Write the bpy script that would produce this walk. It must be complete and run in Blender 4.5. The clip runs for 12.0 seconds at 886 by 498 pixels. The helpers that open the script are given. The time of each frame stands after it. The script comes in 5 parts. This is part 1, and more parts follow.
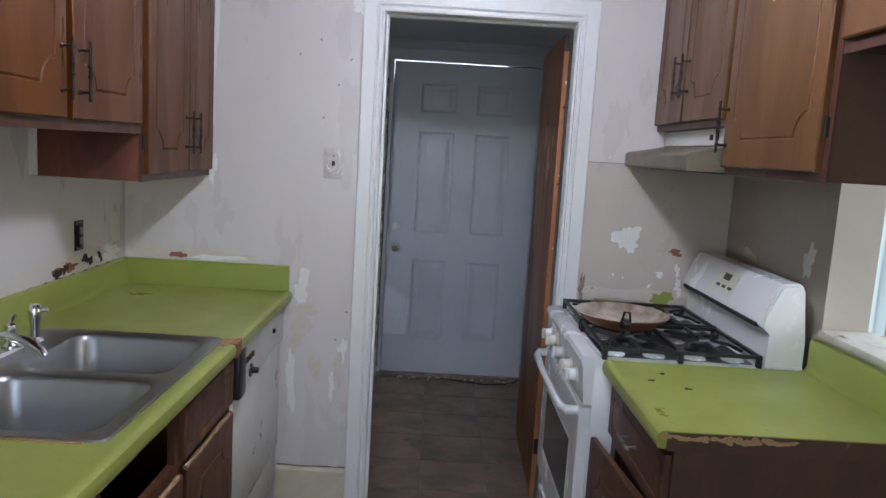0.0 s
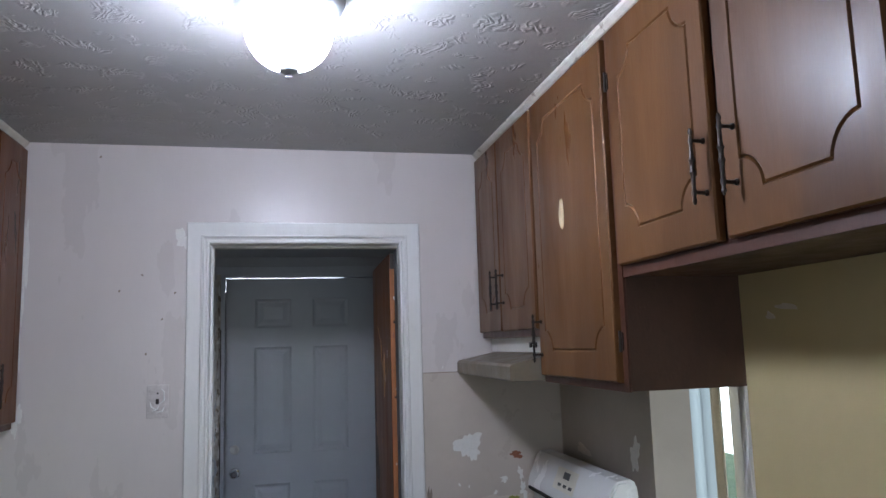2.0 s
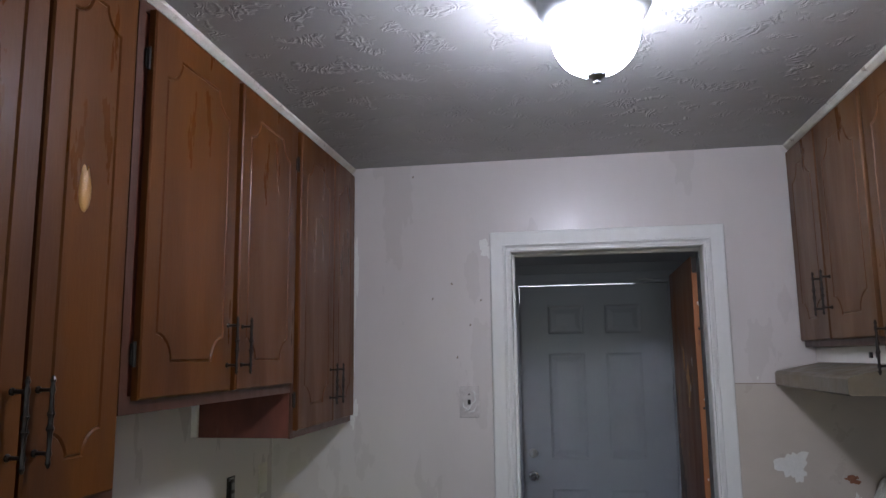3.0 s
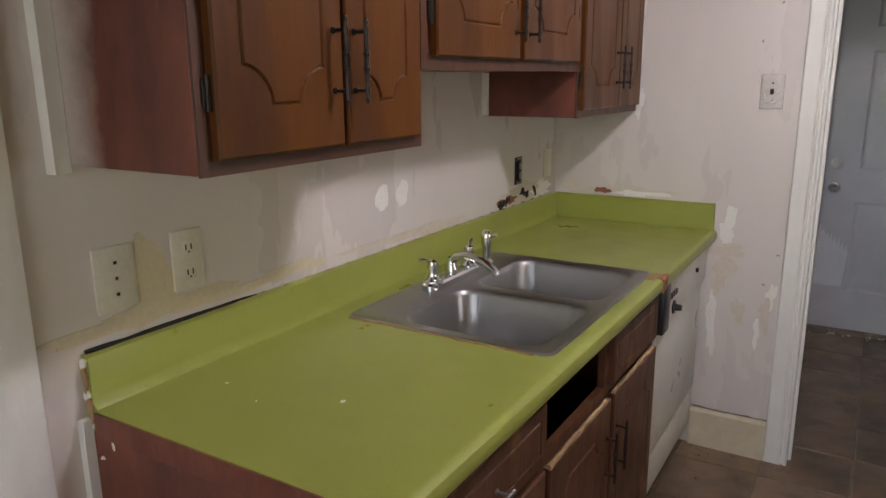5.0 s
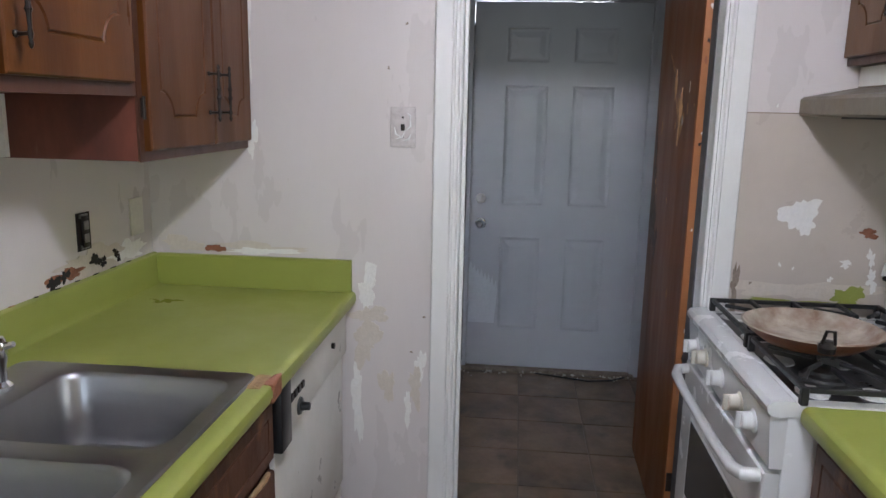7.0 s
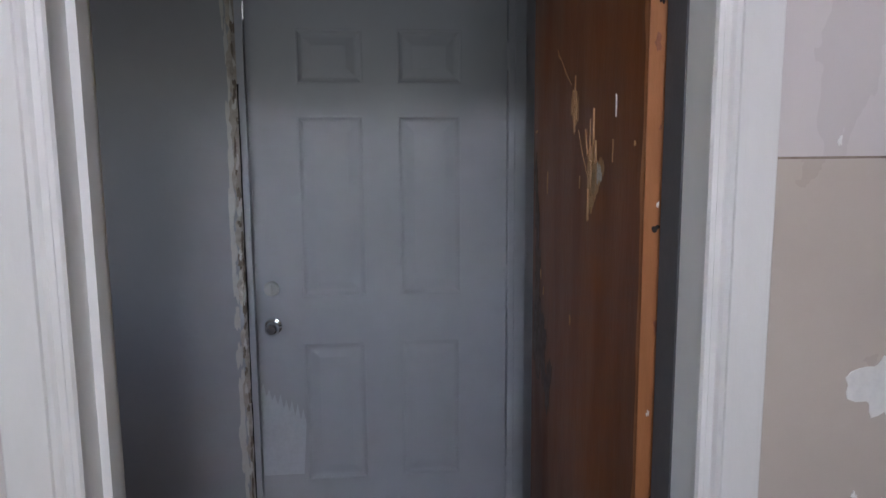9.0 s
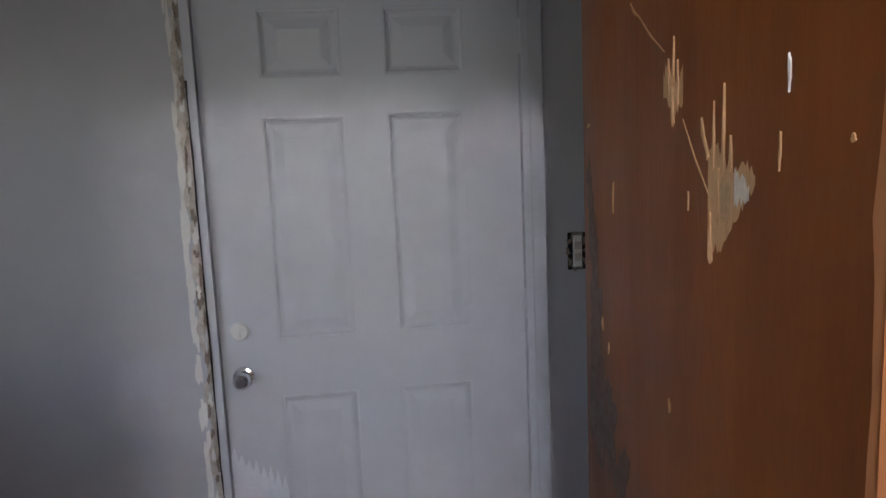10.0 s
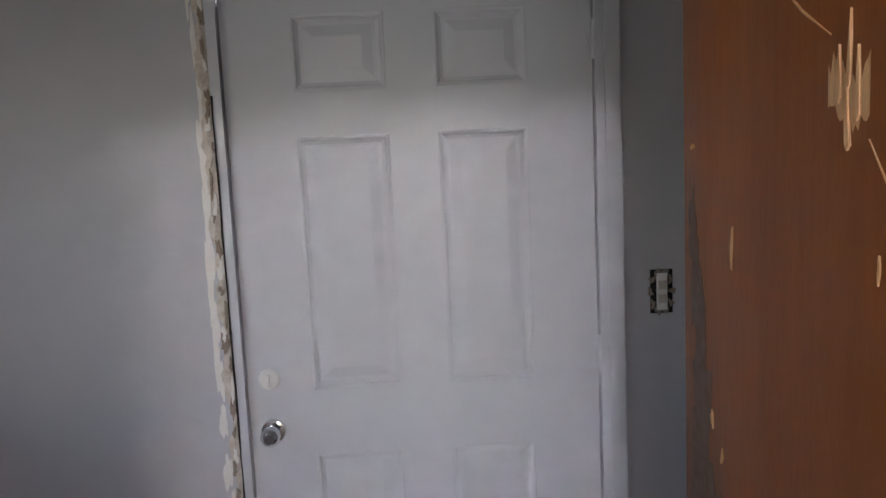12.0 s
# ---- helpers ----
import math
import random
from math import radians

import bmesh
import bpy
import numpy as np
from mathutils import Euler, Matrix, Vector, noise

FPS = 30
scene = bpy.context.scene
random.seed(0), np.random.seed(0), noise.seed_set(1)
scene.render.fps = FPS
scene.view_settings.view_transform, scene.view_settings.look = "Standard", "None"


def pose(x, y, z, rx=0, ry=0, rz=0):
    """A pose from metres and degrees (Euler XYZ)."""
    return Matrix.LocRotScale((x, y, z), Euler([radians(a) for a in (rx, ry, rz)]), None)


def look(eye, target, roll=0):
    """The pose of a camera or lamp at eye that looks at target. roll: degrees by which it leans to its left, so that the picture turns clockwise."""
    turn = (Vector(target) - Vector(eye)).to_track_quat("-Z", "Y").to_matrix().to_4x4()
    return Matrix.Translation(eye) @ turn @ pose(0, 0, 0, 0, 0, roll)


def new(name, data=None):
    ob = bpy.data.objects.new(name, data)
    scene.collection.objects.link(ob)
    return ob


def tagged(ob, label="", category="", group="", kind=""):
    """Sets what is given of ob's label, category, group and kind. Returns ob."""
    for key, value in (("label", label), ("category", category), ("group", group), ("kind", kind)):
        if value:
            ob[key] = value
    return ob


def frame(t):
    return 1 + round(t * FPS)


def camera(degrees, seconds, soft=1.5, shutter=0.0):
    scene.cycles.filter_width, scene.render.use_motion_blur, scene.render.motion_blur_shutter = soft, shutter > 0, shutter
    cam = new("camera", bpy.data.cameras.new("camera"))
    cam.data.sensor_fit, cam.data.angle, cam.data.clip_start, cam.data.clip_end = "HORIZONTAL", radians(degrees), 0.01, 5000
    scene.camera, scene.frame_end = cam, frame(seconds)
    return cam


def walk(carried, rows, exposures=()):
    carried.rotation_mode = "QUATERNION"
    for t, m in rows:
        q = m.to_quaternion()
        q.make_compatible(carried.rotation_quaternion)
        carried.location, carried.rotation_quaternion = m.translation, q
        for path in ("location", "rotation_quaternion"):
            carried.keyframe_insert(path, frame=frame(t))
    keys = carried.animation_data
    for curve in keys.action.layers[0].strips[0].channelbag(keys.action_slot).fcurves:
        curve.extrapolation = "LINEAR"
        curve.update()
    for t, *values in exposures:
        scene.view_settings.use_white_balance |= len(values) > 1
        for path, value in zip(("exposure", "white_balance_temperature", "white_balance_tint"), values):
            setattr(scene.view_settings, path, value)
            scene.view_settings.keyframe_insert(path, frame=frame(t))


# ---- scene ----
cam = camera(63.4, 12.0)
PATH = [
    (0, (-0.129, 0.186, 1.52), (-0.108, 2.167, 1.248), 3.4),
    (0.5, (-0.133, 0.173, 1.521), (0.158, 2.125, 1.198), 4.0),
    (1, (-0.109, 0.177, 1.519), (0.323, 2.104, 1.203), 4.4),
    (1.5, (-0.09, 0.177, 1.578), (0.344, 2.129, 1.54), 2.1),
    (2, (-0.083, 0.156, 1.63), (0.345, 2.093, 1.889), -1.7),
    (2.5, (-0.104, 0.156, 1.629), (0.05, 2.127, 1.935), -1.6),
    (3, (-0.165, 0.159, 1.625), (-0.493, 2.11, 1.921), -0.7),
    (3.2, (-0.181, 0.164, 1.624), (-0.714, 2.069, 1.913), 0.2),
    (4.8, (-0.202, 0.173, 1.505), (-1.222, 1.852, 1.129), -0.4),
    (5, (-0.205, 0.176, 1.495), (-1.211, 1.842, 1.034), -0.4),
    (5.5, (-0.185, 0.21, 1.465), (-1.096, 1.869, 0.817), -0.3),
    (6, (-0.112, 0.317, 1.454), (-0.806, 2.066, 0.776), 1.2),
    (6.5, (-0.122, 0.522, 1.463), (-0.602, 2.382, 0.905), 2.0),
    (7, (-0.202, 0.855, 1.502), (-0.397, 2.808, 1.118), 1.2),
    (7.5, (-0.168, 1.217, 1.512), (-0.234, 3.199, 1.252), 0.2),
    (7.7, (-0.145, 1.345, 1.526), (-0.160, 3.329, 1.274), -0.2),
    (9.3, (-0.033, 2.384, 1.526), (0.201, 4.350, 1.238), -0.8),
    (9.5, (-0.046, 2.470, 1.530), (0.199, 4.433, 1.240), -1.3),
    (10, (-0.046, 2.725, 1.537), (0.206, 4.688, 1.252), -2.5),
    (10.5, (-0.043, 2.846, 1.540), (0.244, 4.807, 1.266), -2.7),
    (11, (-0.018, 2.932, 1.550), (0.212, 4.901, 1.289), -2.9),
    (11.5, (-0.010, 2.988, 1.551), (0.134, 4.969, 1.318), -2.9),
    (12, (0.019, 3.027, 1.552), (0.085, 5.013, 1.319), -2.7),
]
EXPOSURES = [(0, 1.02, 6000, 12), (1.0, 0.97, 6200, 14), (1.5, 0.98, 6150, 13), (2.1, 0.36, 5900, 12), (2.6, 0.18, 6000, 13), (3.2, 0.16, 6300, 13), (4.8, 0.93, 7300, 17), (6.0, 1.15, 6650, 13), (6.5, 1.28, 6400, 12), (7.5, 1.03, 6350, 14), (9.3, 0.98, 6250, 16), (10.0, 1.75, 6750, 17), (10.5, 2.08, 7000, 18), (12, 2.1, 7050, 19)]
walk(cam, [(t, look(eye, target, roll)) for t, eye, target, roll in PATH], EXPOSURES)

# ---- light ----
world = bpy.data.worlds.new("world")
scene.world = world
world.use_nodes = True
wt = world.node_tree
sky = wt.nodes.new("ShaderNodeTexSky")
sky.sky_type, sky.sun_disc = "NISHITA", False
sky.sun_elevation, sky.sun_rotation = radians(40), radians(100)
wt.links.new(sky.outputs[0], wt.nodes["Background"].inputs[0])
wt.nodes["Background"].inputs[1].default_value = 0.15
sun = new("sun", bpy.data.lights.new("sun", "SUN"))
sun.data.energy, sun.data.angle, sun.data.color = 2.5, radians(12), (1, 0.96, 0.9)
sun.matrix_world = look((6, -1, 5), (0, 0, 0))
LAMP_GLOW = 90.0
room_window = new("window_daylight", bpy.data.lights.new("window_daylight", "AREA"))     # daylight in the window of the wall behind
room_window.data.shape, room_window.data.size, room_window.data.size_y = "RECTANGLE", 1.7, 1.25
room_window.data.energy, room_window.data.color = 9.0, (0.86, 0.95, 1.0)
room_window.matrix_world = look((-0.1, -1.72, 1.45), (-0.1, 5, 1.45))
entry_fill = new("entry_daylight", bpy.data.lights.new("entry_daylight", "AREA"))      # added fill for the entry, no known source; stands in an unseen side opening
entry_fill.data.shape, entry_fill.data.size, entry_fill.data.size_y = "RECTANGLE", 0.75, 0.85
entry_fill.data.energy, entry_fill.data.color = 0.6, (0.95, 0.97, 1.0)
entry_fill.matrix_world = look((-1.40, 3.95, 1.45), (3, 3.95, 1.45))


# ---- materials ----
def material(name, base, rough=0.6, metal=0.0, second=None, big=3.0, mix=0.35, grain=60.0, grain_mix=0.15, bump=0.1, bump_scale=120.0,
             stretch=(1, 1, 1), third=None, third_scale=6.0, third_at=0.62, third_soft=0.06, rough_var=0.1, per_object=0.0, coat=0.0, spec=0.5):
    """Two scales of colour variation, an optional blotch colour, fine relief."""
    m = bpy.data.materials.new(name)
    m.use_nodes = True
    n, l = m.node_tree.nodes, m.node_tree.links
    b = n["Principled BSDF"]
    b.inputs["Metallic"].default_value = metal
    b.inputs["Coat Weight"].default_value = coat
    b.inputs["Coat Roughness"].default_value = 0.25
    b.inputs["Specular IOR Level"].default_value = spec
    tc = n.new("ShaderNodeTexCoord")
    mp = n.new("ShaderNodeMapping")
    mp.inputs["Scale"].default_value = stretch
    l.new(tc.outputs["Object"], mp.inputs[0])
    vec = mp.outputs[0]
    if per_object:
        info = n.new("ShaderNodeObjectInfo")
        add = n.new("ShaderNodeVectorMath")
        add.operation = "MULTIPLY_ADD"
        comb = n.new("ShaderNodeCombineXYZ")
        l.new(info.outputs["Random"], comb.inputs[0]), l.new(info.outputs["Random"], comb.inputs[1])
        l.new(comb.outputs[0], add.inputs[0])
        add.inputs[1].default_value = (37, 53, 0)
        l.new(vec, add.inputs[2])
        vec = add.outputs[0]

    def noise_tex(scale, detail=4.0, rough_=0.6):
        t = n.new("ShaderNodeTexNoise")
        t.inputs["Scale"].default_value, t.inputs["Detail"].default_value, t.inputs["Roughness"].default_value = scale, detail, rough_
        l.new(vec, t.inputs["Vector"])
        return t.outputs["Fac"]

    def ramp(fac, a, c):
        r = n.new("ShaderNodeMapRange")
        r.inputs["From Min"].default_value, r.inputs["From Max"].default_value = a, c
        l.new(fac, r.inputs["Value"])
        return r.outputs[0]

    def mixed(fac, a, c, amount=1.0):
        x = n.new("ShaderNodeMix")
        x.data_type = "RGBA"
        if amount != 1.0:
            k = n.new("ShaderNodeMath")
            k.operation = "MULTIPLY"
            l.new(fac, k.inputs[0])
            k.inputs[1].default_value = amount
            fac = k.outputs[0]
        l.new(fac, x.inputs[0])
        for sock, val in ((x.inputs[6], a), (x.inputs[7], c)):
            if isinstance(val, tuple):
                sock.default_value = (*val, 1)
            else:
                l.new(val, sock)
        return x.outputs[2]

    second = second or tuple(c * 0.6 for c in base)
    col = mixed(ramp(noise_tex(big, 6), 0.35, 0.7), base, second, mix)
    col = mixed(ramp(noise_tex(grain, 3), 0.4, 0.65), col, tuple(c * 0.55 for c in base), grain_mix)
    if third:
        col = mixed(ramp(noise_tex(third_scale, 8, 0.65), third_at, third_at + third_soft), col, third, 0.85)
    if per_object:
        hv = n.new("ShaderNodeHueSaturation")
        l.new(ramp(info.outputs["Random"], -1.2, 2.0), hv.inputs["Value"])
        mr = hv.inputs["Value"].links[0].from_node
        mr.inputs["To Min"].default_value, mr.inputs["To Max"].default_value = 1 - 1.5 * per_object, 1 + 1.5 * per_object
        l.new(col, hv.inputs["Color"])
        col = hv.outputs[0]
    l.new(col, b.inputs["Base Color"])
    rr = ramp(noise_tex(big * 2.3, 5), 0.3, 0.7)
    rr.node.inputs["To Min"].default_value, rr.node.inputs["To Max"].default_value = max(0.02, rough - rough_var), min(1, rough + rough_var)
    l.new(rr, b.inputs["Roughness"])
    if bump:
        bp = n.new("ShaderNodeBump")
        bp.inputs["Strength"].default_value, bp.inputs["Distance"].default_value = bump, 0.01
        l.new(noise_tex(bump_scale, 4), bp.inputs["Height"])
        l.new(bp.outputs[0], b.inputs["Normal"])
    return m


def glow(name, colour, strength):
    m = bpy.data.materials.new(name)
    m.use_nodes = True
    b = m.node_tree.nodes["Principled BSDF"]
    b.inputs["Base Color"].default_value = (0.8, 0.8, 0.8, 1)
    b.inputs["Emission Color"].default_value, b.inputs["Emission Strength"].default_value = (*colour, 1), strength
    return m


WALL = material("wall_paint", (0.67, 0.61, 0.585), 0.30, second=(0.58, 0.53, 0.50), big=1.6, mix=0.5, grain=9, grain_mix=0.04, bump=0.06, bump_scale=26, stretch=(1, 1, 0.35),
                third=(0.62, 0.55, 0.47), third_scale=1.8, third_at=0.64, third_soft=0.3)
YELLOW = material("yellow_paint", (0.54, 0.44, 0.24), 0.5, second=(0.45, 0.36, 0.19), big=1.8, mix=0.5, grain=12, grain_mix=0.04, bump=0.06, bump_scale=30)
GREY = material("grey_paint", (0.53, 0.53, 0.555), 0.55, second=(0.46, 0.46, 0.48), big=1.5, mix=0.4, grain=14, grain_mix=0.05, bump=0.07, bump_scale=40)
DOOR_GREY = material("door_paint", (0.60, 0.61, 0.645), 0.40, second=(0.54, 0.55, 0.59), big=2.0, mix=0.4, grain=20, grain_mix=0.04, bump=0.04, bump_scale=60)
DOOR_PALE = material("pale_primer", (0.80, 0.83, 0.87), 0.5, bump=0.05)
TRIM = material("white_trim", (0.78, 0.77, 0.75), 0.4, second=(0.68, 0.64, 0.56), big=4, mix=0.4, grain=30, grain_mix=0.06, bump=0.08, bump_scale=50, stretch=(1, 1, 0.4),
                third=(0.55, 0.44, 0.28), third_scale=9, third_at=0.72, third_soft=0.05)
CREAM = material("cream_board", (0.70, 0.62, 0.46), 0.5, second=(0.50, 0.41, 0.27), big=5, mix=0.7, grain=25, bump=0.08, third=(0.3, 0.2, 0.11), third_scale=7, third_at=0.62, third_soft=0.15)
PLASTER = material("bare_plaster", (0.84, 0.82, 0.79), 0.8, second=(0.74, 0.69, 0.60), big=12, mix=0.5, grain=80, bump=0.2, bump_scale=90)
STAIN = material("yellowed_plaster", (0.655, 0.585, 0.51), 0.75, second=(0.61, 0.52, 0.42), big=14, mix=0.6, grain=70, bump=0.2, bump_scale=90)
RAW = material("broken_backing", (0.36, 0.29, 0.23), 0.9, second=(0.13, 0.09, 0.07), big=22, mix=0.8, grain=90, bump=0.4, bump_scale=70)
BROKEN = material("crumbled_plaster", (0.70, 0.65, 0.59), 0.9, second=(0.40, 0.31, 0.23), big=30, mix=0.8, grain=110, bump=0.5, bump_scale=80)
RUST = material("red_brown_rot", (0.33, 0.13, 0.07), 0.85, second=(0.12, 0.05, 0.03), big=30, mix=0.6, bump=0.3)
# near-black for holes and burn marks, also recess shade put into colour
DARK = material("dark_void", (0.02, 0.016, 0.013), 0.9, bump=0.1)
WOOD = material("stained_wood", (0.132, 0.042, 0.006), 0.38, second=(0.046, 0.013, 0.004), big=2.4, mix=0.8, grain=30, grain_mix=0.14, bump=0.05, bump_scale=55, stretch=(2.0, 2.0, 0.38),
                coat=0.05, rough_var=0.14, spec=0.25, third=(0.028, 0.011, 0.006), third_scale=1.5, third_at=0.60, third_soft=0.22)
WOOD_R = material("faded_stained_wood", (0.150, 0.066, 0.021), 0.38, second=(0.064, 0.026, 0.009), big=2.2, mix=0.85, grain=30, grain_mix=0.14, bump=0.05, bump_scale=55, stretch=(2.0, 2.0, 0.38),
                  coat=0.05, rough_var=0.14, spec=0.25, third=(0.055, 0.026, 0.014), third_scale=1.5, third_at=0.58, third_soft=0.22)
WOOD_DARK = material("dark_cabinet_frame", (0.085, 0.030, 0.016), 0.42, second=(0.045, 0.017, 0.01), big=3, mix=0.7, grain=40, grain_mix=0.25, bump=0.06, stretch=(3, 3, 0.4))
WOOD_SIDE = material("red_brown_panel", (0.235, 0.070, 0.044), 0.40, second=(0.070, 0.022, 0.016), big=6, mix=1.0, grain=34, grain_mix=0.4, bump=0.06, stretch=(1, 2, 0.4),
                     third=(0.30, 0.15, 0.11), third_scale=9, third_at=0.64, third_soft=0.10)
WOOD_WORN = material("worn_base_wood", (0.110, 0.040, 0.017), 0.5, second=(0.045, 0.017, 0.009), big=5, mix=0.7, grain=45, grain_mix=0.25, bump=0.12, bump_scale=60, stretch=(1.3, 1.3, 0.6),
                     third=(0.34, 0.15, 0.055), third_scale=4.5, third_at=0.585, third_soft=0.14)
CHIPPED = material("chipped_particle_board", (0.46, 0.30, 0.16), 0.85, second=(0.25, 0.13, 0.06), big=30, mix=0.6, grain=120, grain_mix=0.3, bump=0.4, bump_scale=120)
SLAB = material("brown_veneer", (0.205, 0.060, 0.009), 0.40, second=(0.08, 0.021, 0.006), big=1.6, mix=0.85, grain=26, grain_mix=0.14, bump=0.05, bump_scale=50, stretch=(2, 2, 0.45),
                spec=0.2, rough_var=0.10, third=(0.05, 0.022, 0.013), third_scale=1.4, third_at=0.52, third_soft=0.25)
RAWEDGE = material("bare_softwood", (0.40, 0.155, 0.05), 0.6, second=(0.36, 0.13, 0.045), big=6, mix=0.6, grain=40, grain_mix=0.2, bump=0.1, stretch=(2, 2, 0.3),
                   third=(0.12, 0.04, 0.02), third_scale=14, third_at=0.69)
SPLINTER = material("splintered_veneer", (0.55, 0.32, 0.155), 0.7, second=(0.40, 0.22, 0.10), big=30, mix=0.6, grain=80, grain_mix=0.3, bump=0.3, stretch=(3, 3, 0.3))
GREEN = material("green_laminate", (0.300, 0.325, 0.068), 0.36, second=(0.235, 0.262, 0.050), big=2.2, mix=0.6, grain=160, grain_mix=0.05, bump=0.02, bump_scale=200,
                 third=(0.29, 0.235, 0.05), third_scale=2.1, third_at=0.61, third_soft=0.22, rough_var=0.1)
STEEL = material("brushed_steel", (0.44, 0.44, 0.45), 0.33, 1.0, second=(0.40, 0.40, 0.41), big=6, mix=0.4, grain=90, grain_mix=0.04, bump=0.02, bump_scale=200, stretch=(1, 6, 1), rough_var=0.05)
CHROME = material("chrome", (0.75, 0.76, 0.78), 0.10, 1.0, mix=0.1, grain_mix=0.05, bump=0, rough_var=0.04)
IRON = material("black_iron_pull", (0.035, 0.028, 0.025), 0.38, 0.7, mix=0.5, bump=0.08)
PEWTER = material("worn_pewter_pull", (0.30, 0.29, 0.28), 0.38, 0.9, mix=0.5, second=(0.12, 0.11, 0.1), big=40, bump=0.08)
ENAMEL = material("white_enamel", (0.78, 0.78, 0.77), 0.22, second=(0.68, 0.65, 0.58), big=3, mix=0.3, grain=20, grain_mix=0.03, bump=0.01, spec=0.6)
DW_WHITE = material("aged_white_enamel", (0.70, 0.68, 0.63), 0.35, second=(0.58, 0.53, 0.45), big=4, mix=0.5, grain=40, grain_mix=0.05, bump=0.02, third=(0.34, 0.22, 0.14), third_scale=7, third_at=0.69, third_soft=0.03)
CAST = material("black_cast_iron", (0.014, 0.014, 0.015), 0.45, second=(0.03, 0.028, 0.026), big=20, mix=0.5, bump=0.15)
OVEN_GLASS = material("smoked_oven_glass", (0.10, 0.10, 0.10), 0.12, mix=0.2, bump=0, second=(0.16, 0.155, 0.15), big=5)
BLACK = material("black_plastic", (0.015, 0.015, 0.016), 0.35, bump=0.02)
PLASTIC = material("ivory_plastic", (0.68, 0.64, 0.54), 0.35, second=(0.6, 0.55, 0.44), mix=0.3, bump=0)
FOIL = material("crumpled_clear_film", (0.68, 0.63, 0.61), 0.15, second=(0.52, 0.46, 0.44), big=34, mix=0.8, bump=0.5, bump_scale=30)
HOOD = material("greasy_hood_metal", (0.20, 0.17, 0.13), 0.38, 0.35, second=(0.22, 0.16, 0.09), big=7, mix=0.8, grain=60, bump=0.06)
PAN_OUT = material("burnt_brown_pan", (0.24, 0.085, 0.035), 0.4, second=(0.07, 0.028, 0.014), big=12, mix=0.8, bump=0.06)
PAN_IN = material("worn_cream_pan", (0.62, 0.56, 0.46), 0.35, second=(0.16, 0.065, 0.025), big=9, mix=1.0, bump=0.03)
TILE = material("slate_floor_tile", (0.262, 0.172, 0.106), 0.44, second=(0.085, 0.055, 0.037), big=4, mix=0.95, grain=40, grain_mix=0.2, bump=0.10, bump_scale=26, third=(0.045, 0.034, 0.027), third_scale=4.2, third_at=0.57, third_soft=0.16,
                per_object=0.18, rough_var=0.1)
GROUT = material("dark_grout", (0.20, 0.155, 0.115), 0.85, bump=0.2)
GREASE = material("greasy_wall_paint", (0.47, 0.41, 0.355), 0.4, second=(0.36, 0.30, 0.25), big=2.5, mix=0.6, grain=12, grain_mix=0.05, bump=0.08, bump_scale=30, third=(0.55, 0.50, 0.44), third_scale=5, third_at=0.7)
STAIN_Y = material("yellow_old_paint", (0.66, 0.575, 0.42), 0.7, second=(0.62, 0.53, 0.39), big=12, mix=0.6, grain=70, bump=0.15, bump_scale=90)
JAMB_DARK = material("dark_grey_rebate", (0.085, 0.085, 0.09), 0.6, bump=0.06)
PLAQUE = material("amber_plaque", (0.46, 0.24, 0.07), 0.45, second=(0.30, 0.13, 0.03), big=40, mix=0.6, bump=0.2)
SILL = material("flaking_sill_paint", (0.66, 0.63, 0.57), 0.6, second=(0.50, 0.45, 0.37), big=14, mix=0.7, grain=60, bump=0.2, third=(0.20, 0.15, 0.11), third_scale=16, third_at=0.60, third_soft=0.06)
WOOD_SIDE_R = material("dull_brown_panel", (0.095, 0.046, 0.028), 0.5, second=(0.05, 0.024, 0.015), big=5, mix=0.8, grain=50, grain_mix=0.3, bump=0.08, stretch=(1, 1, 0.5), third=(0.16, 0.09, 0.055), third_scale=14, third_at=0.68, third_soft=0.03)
BADGE = material("ivory_badge", (0.66, 0.54, 0.33), 0.45, second=(0.5, 0.33, 0.15), big=40, mix=0.6, bump=0.2)
CURTAIN = material("cream_wall_paint", (0.70, 0.60, 0.42), 0.6, bump=0.05)
SHEER = bpy.data.materials.new("sheer_curtain")
SHEER.use_nodes = True
_t = SHEER.node_tree.nodes.new("ShaderNodeBsdfTranslucent")
_t.inputs[0].default_value = (0.58, 0.61, 0.62, 1)
SHEER.node_tree.links.new(_t.outputs[0], SHEER.node_tree.nodes["Material Output"].inputs[0])
HEDGE = material("garden_green", (0.06, 0.10, 0.045), 0.9, second=(0.10, 0.14, 0.06), big=3, mix=0.8, bump=0.4)
BOWL = glow("lit_glass_bowl", (0.925, 0.97, 1.11), LAMP_GLOW)
_c, _s, _m = (BOWL.node_tree.nodes.new(k) for k in ("ShaderNodeTexCoord", "ShaderNodeSeparateXYZ", "ShaderNodeMapRange"))
_m.inputs["From Min"].default_value, _m.inputs["From Max"].default_value = 0.02, 0.12      # the bulbs sit in the upper half of the bowl
_m.inputs["To Min"].default_value, _m.inputs["To Max"].default_value = 0.72 * LAMP_GLOW, 1.30 * LAMP_GLOW
BOWL.node_tree.links.new(_c.outputs["Object"], _s.inputs[0])
BOWL.node_tree.links.new(_s.outputs["Z"], _m.inputs["Value"])
BOWL.node_tree.links.new(_m.outputs[0], BOWL.node_tree.nodes["Principled BSDF"].inputs["Emission Strength"])
PAN_GREY = material("satin_grey_metal", (0.34, 0.35, 0.37), 0.4, second=(0.28, 0.29, 0.31), big=8, mix=0.4, grain=60, grain_mix=0.05, bump=0.02)
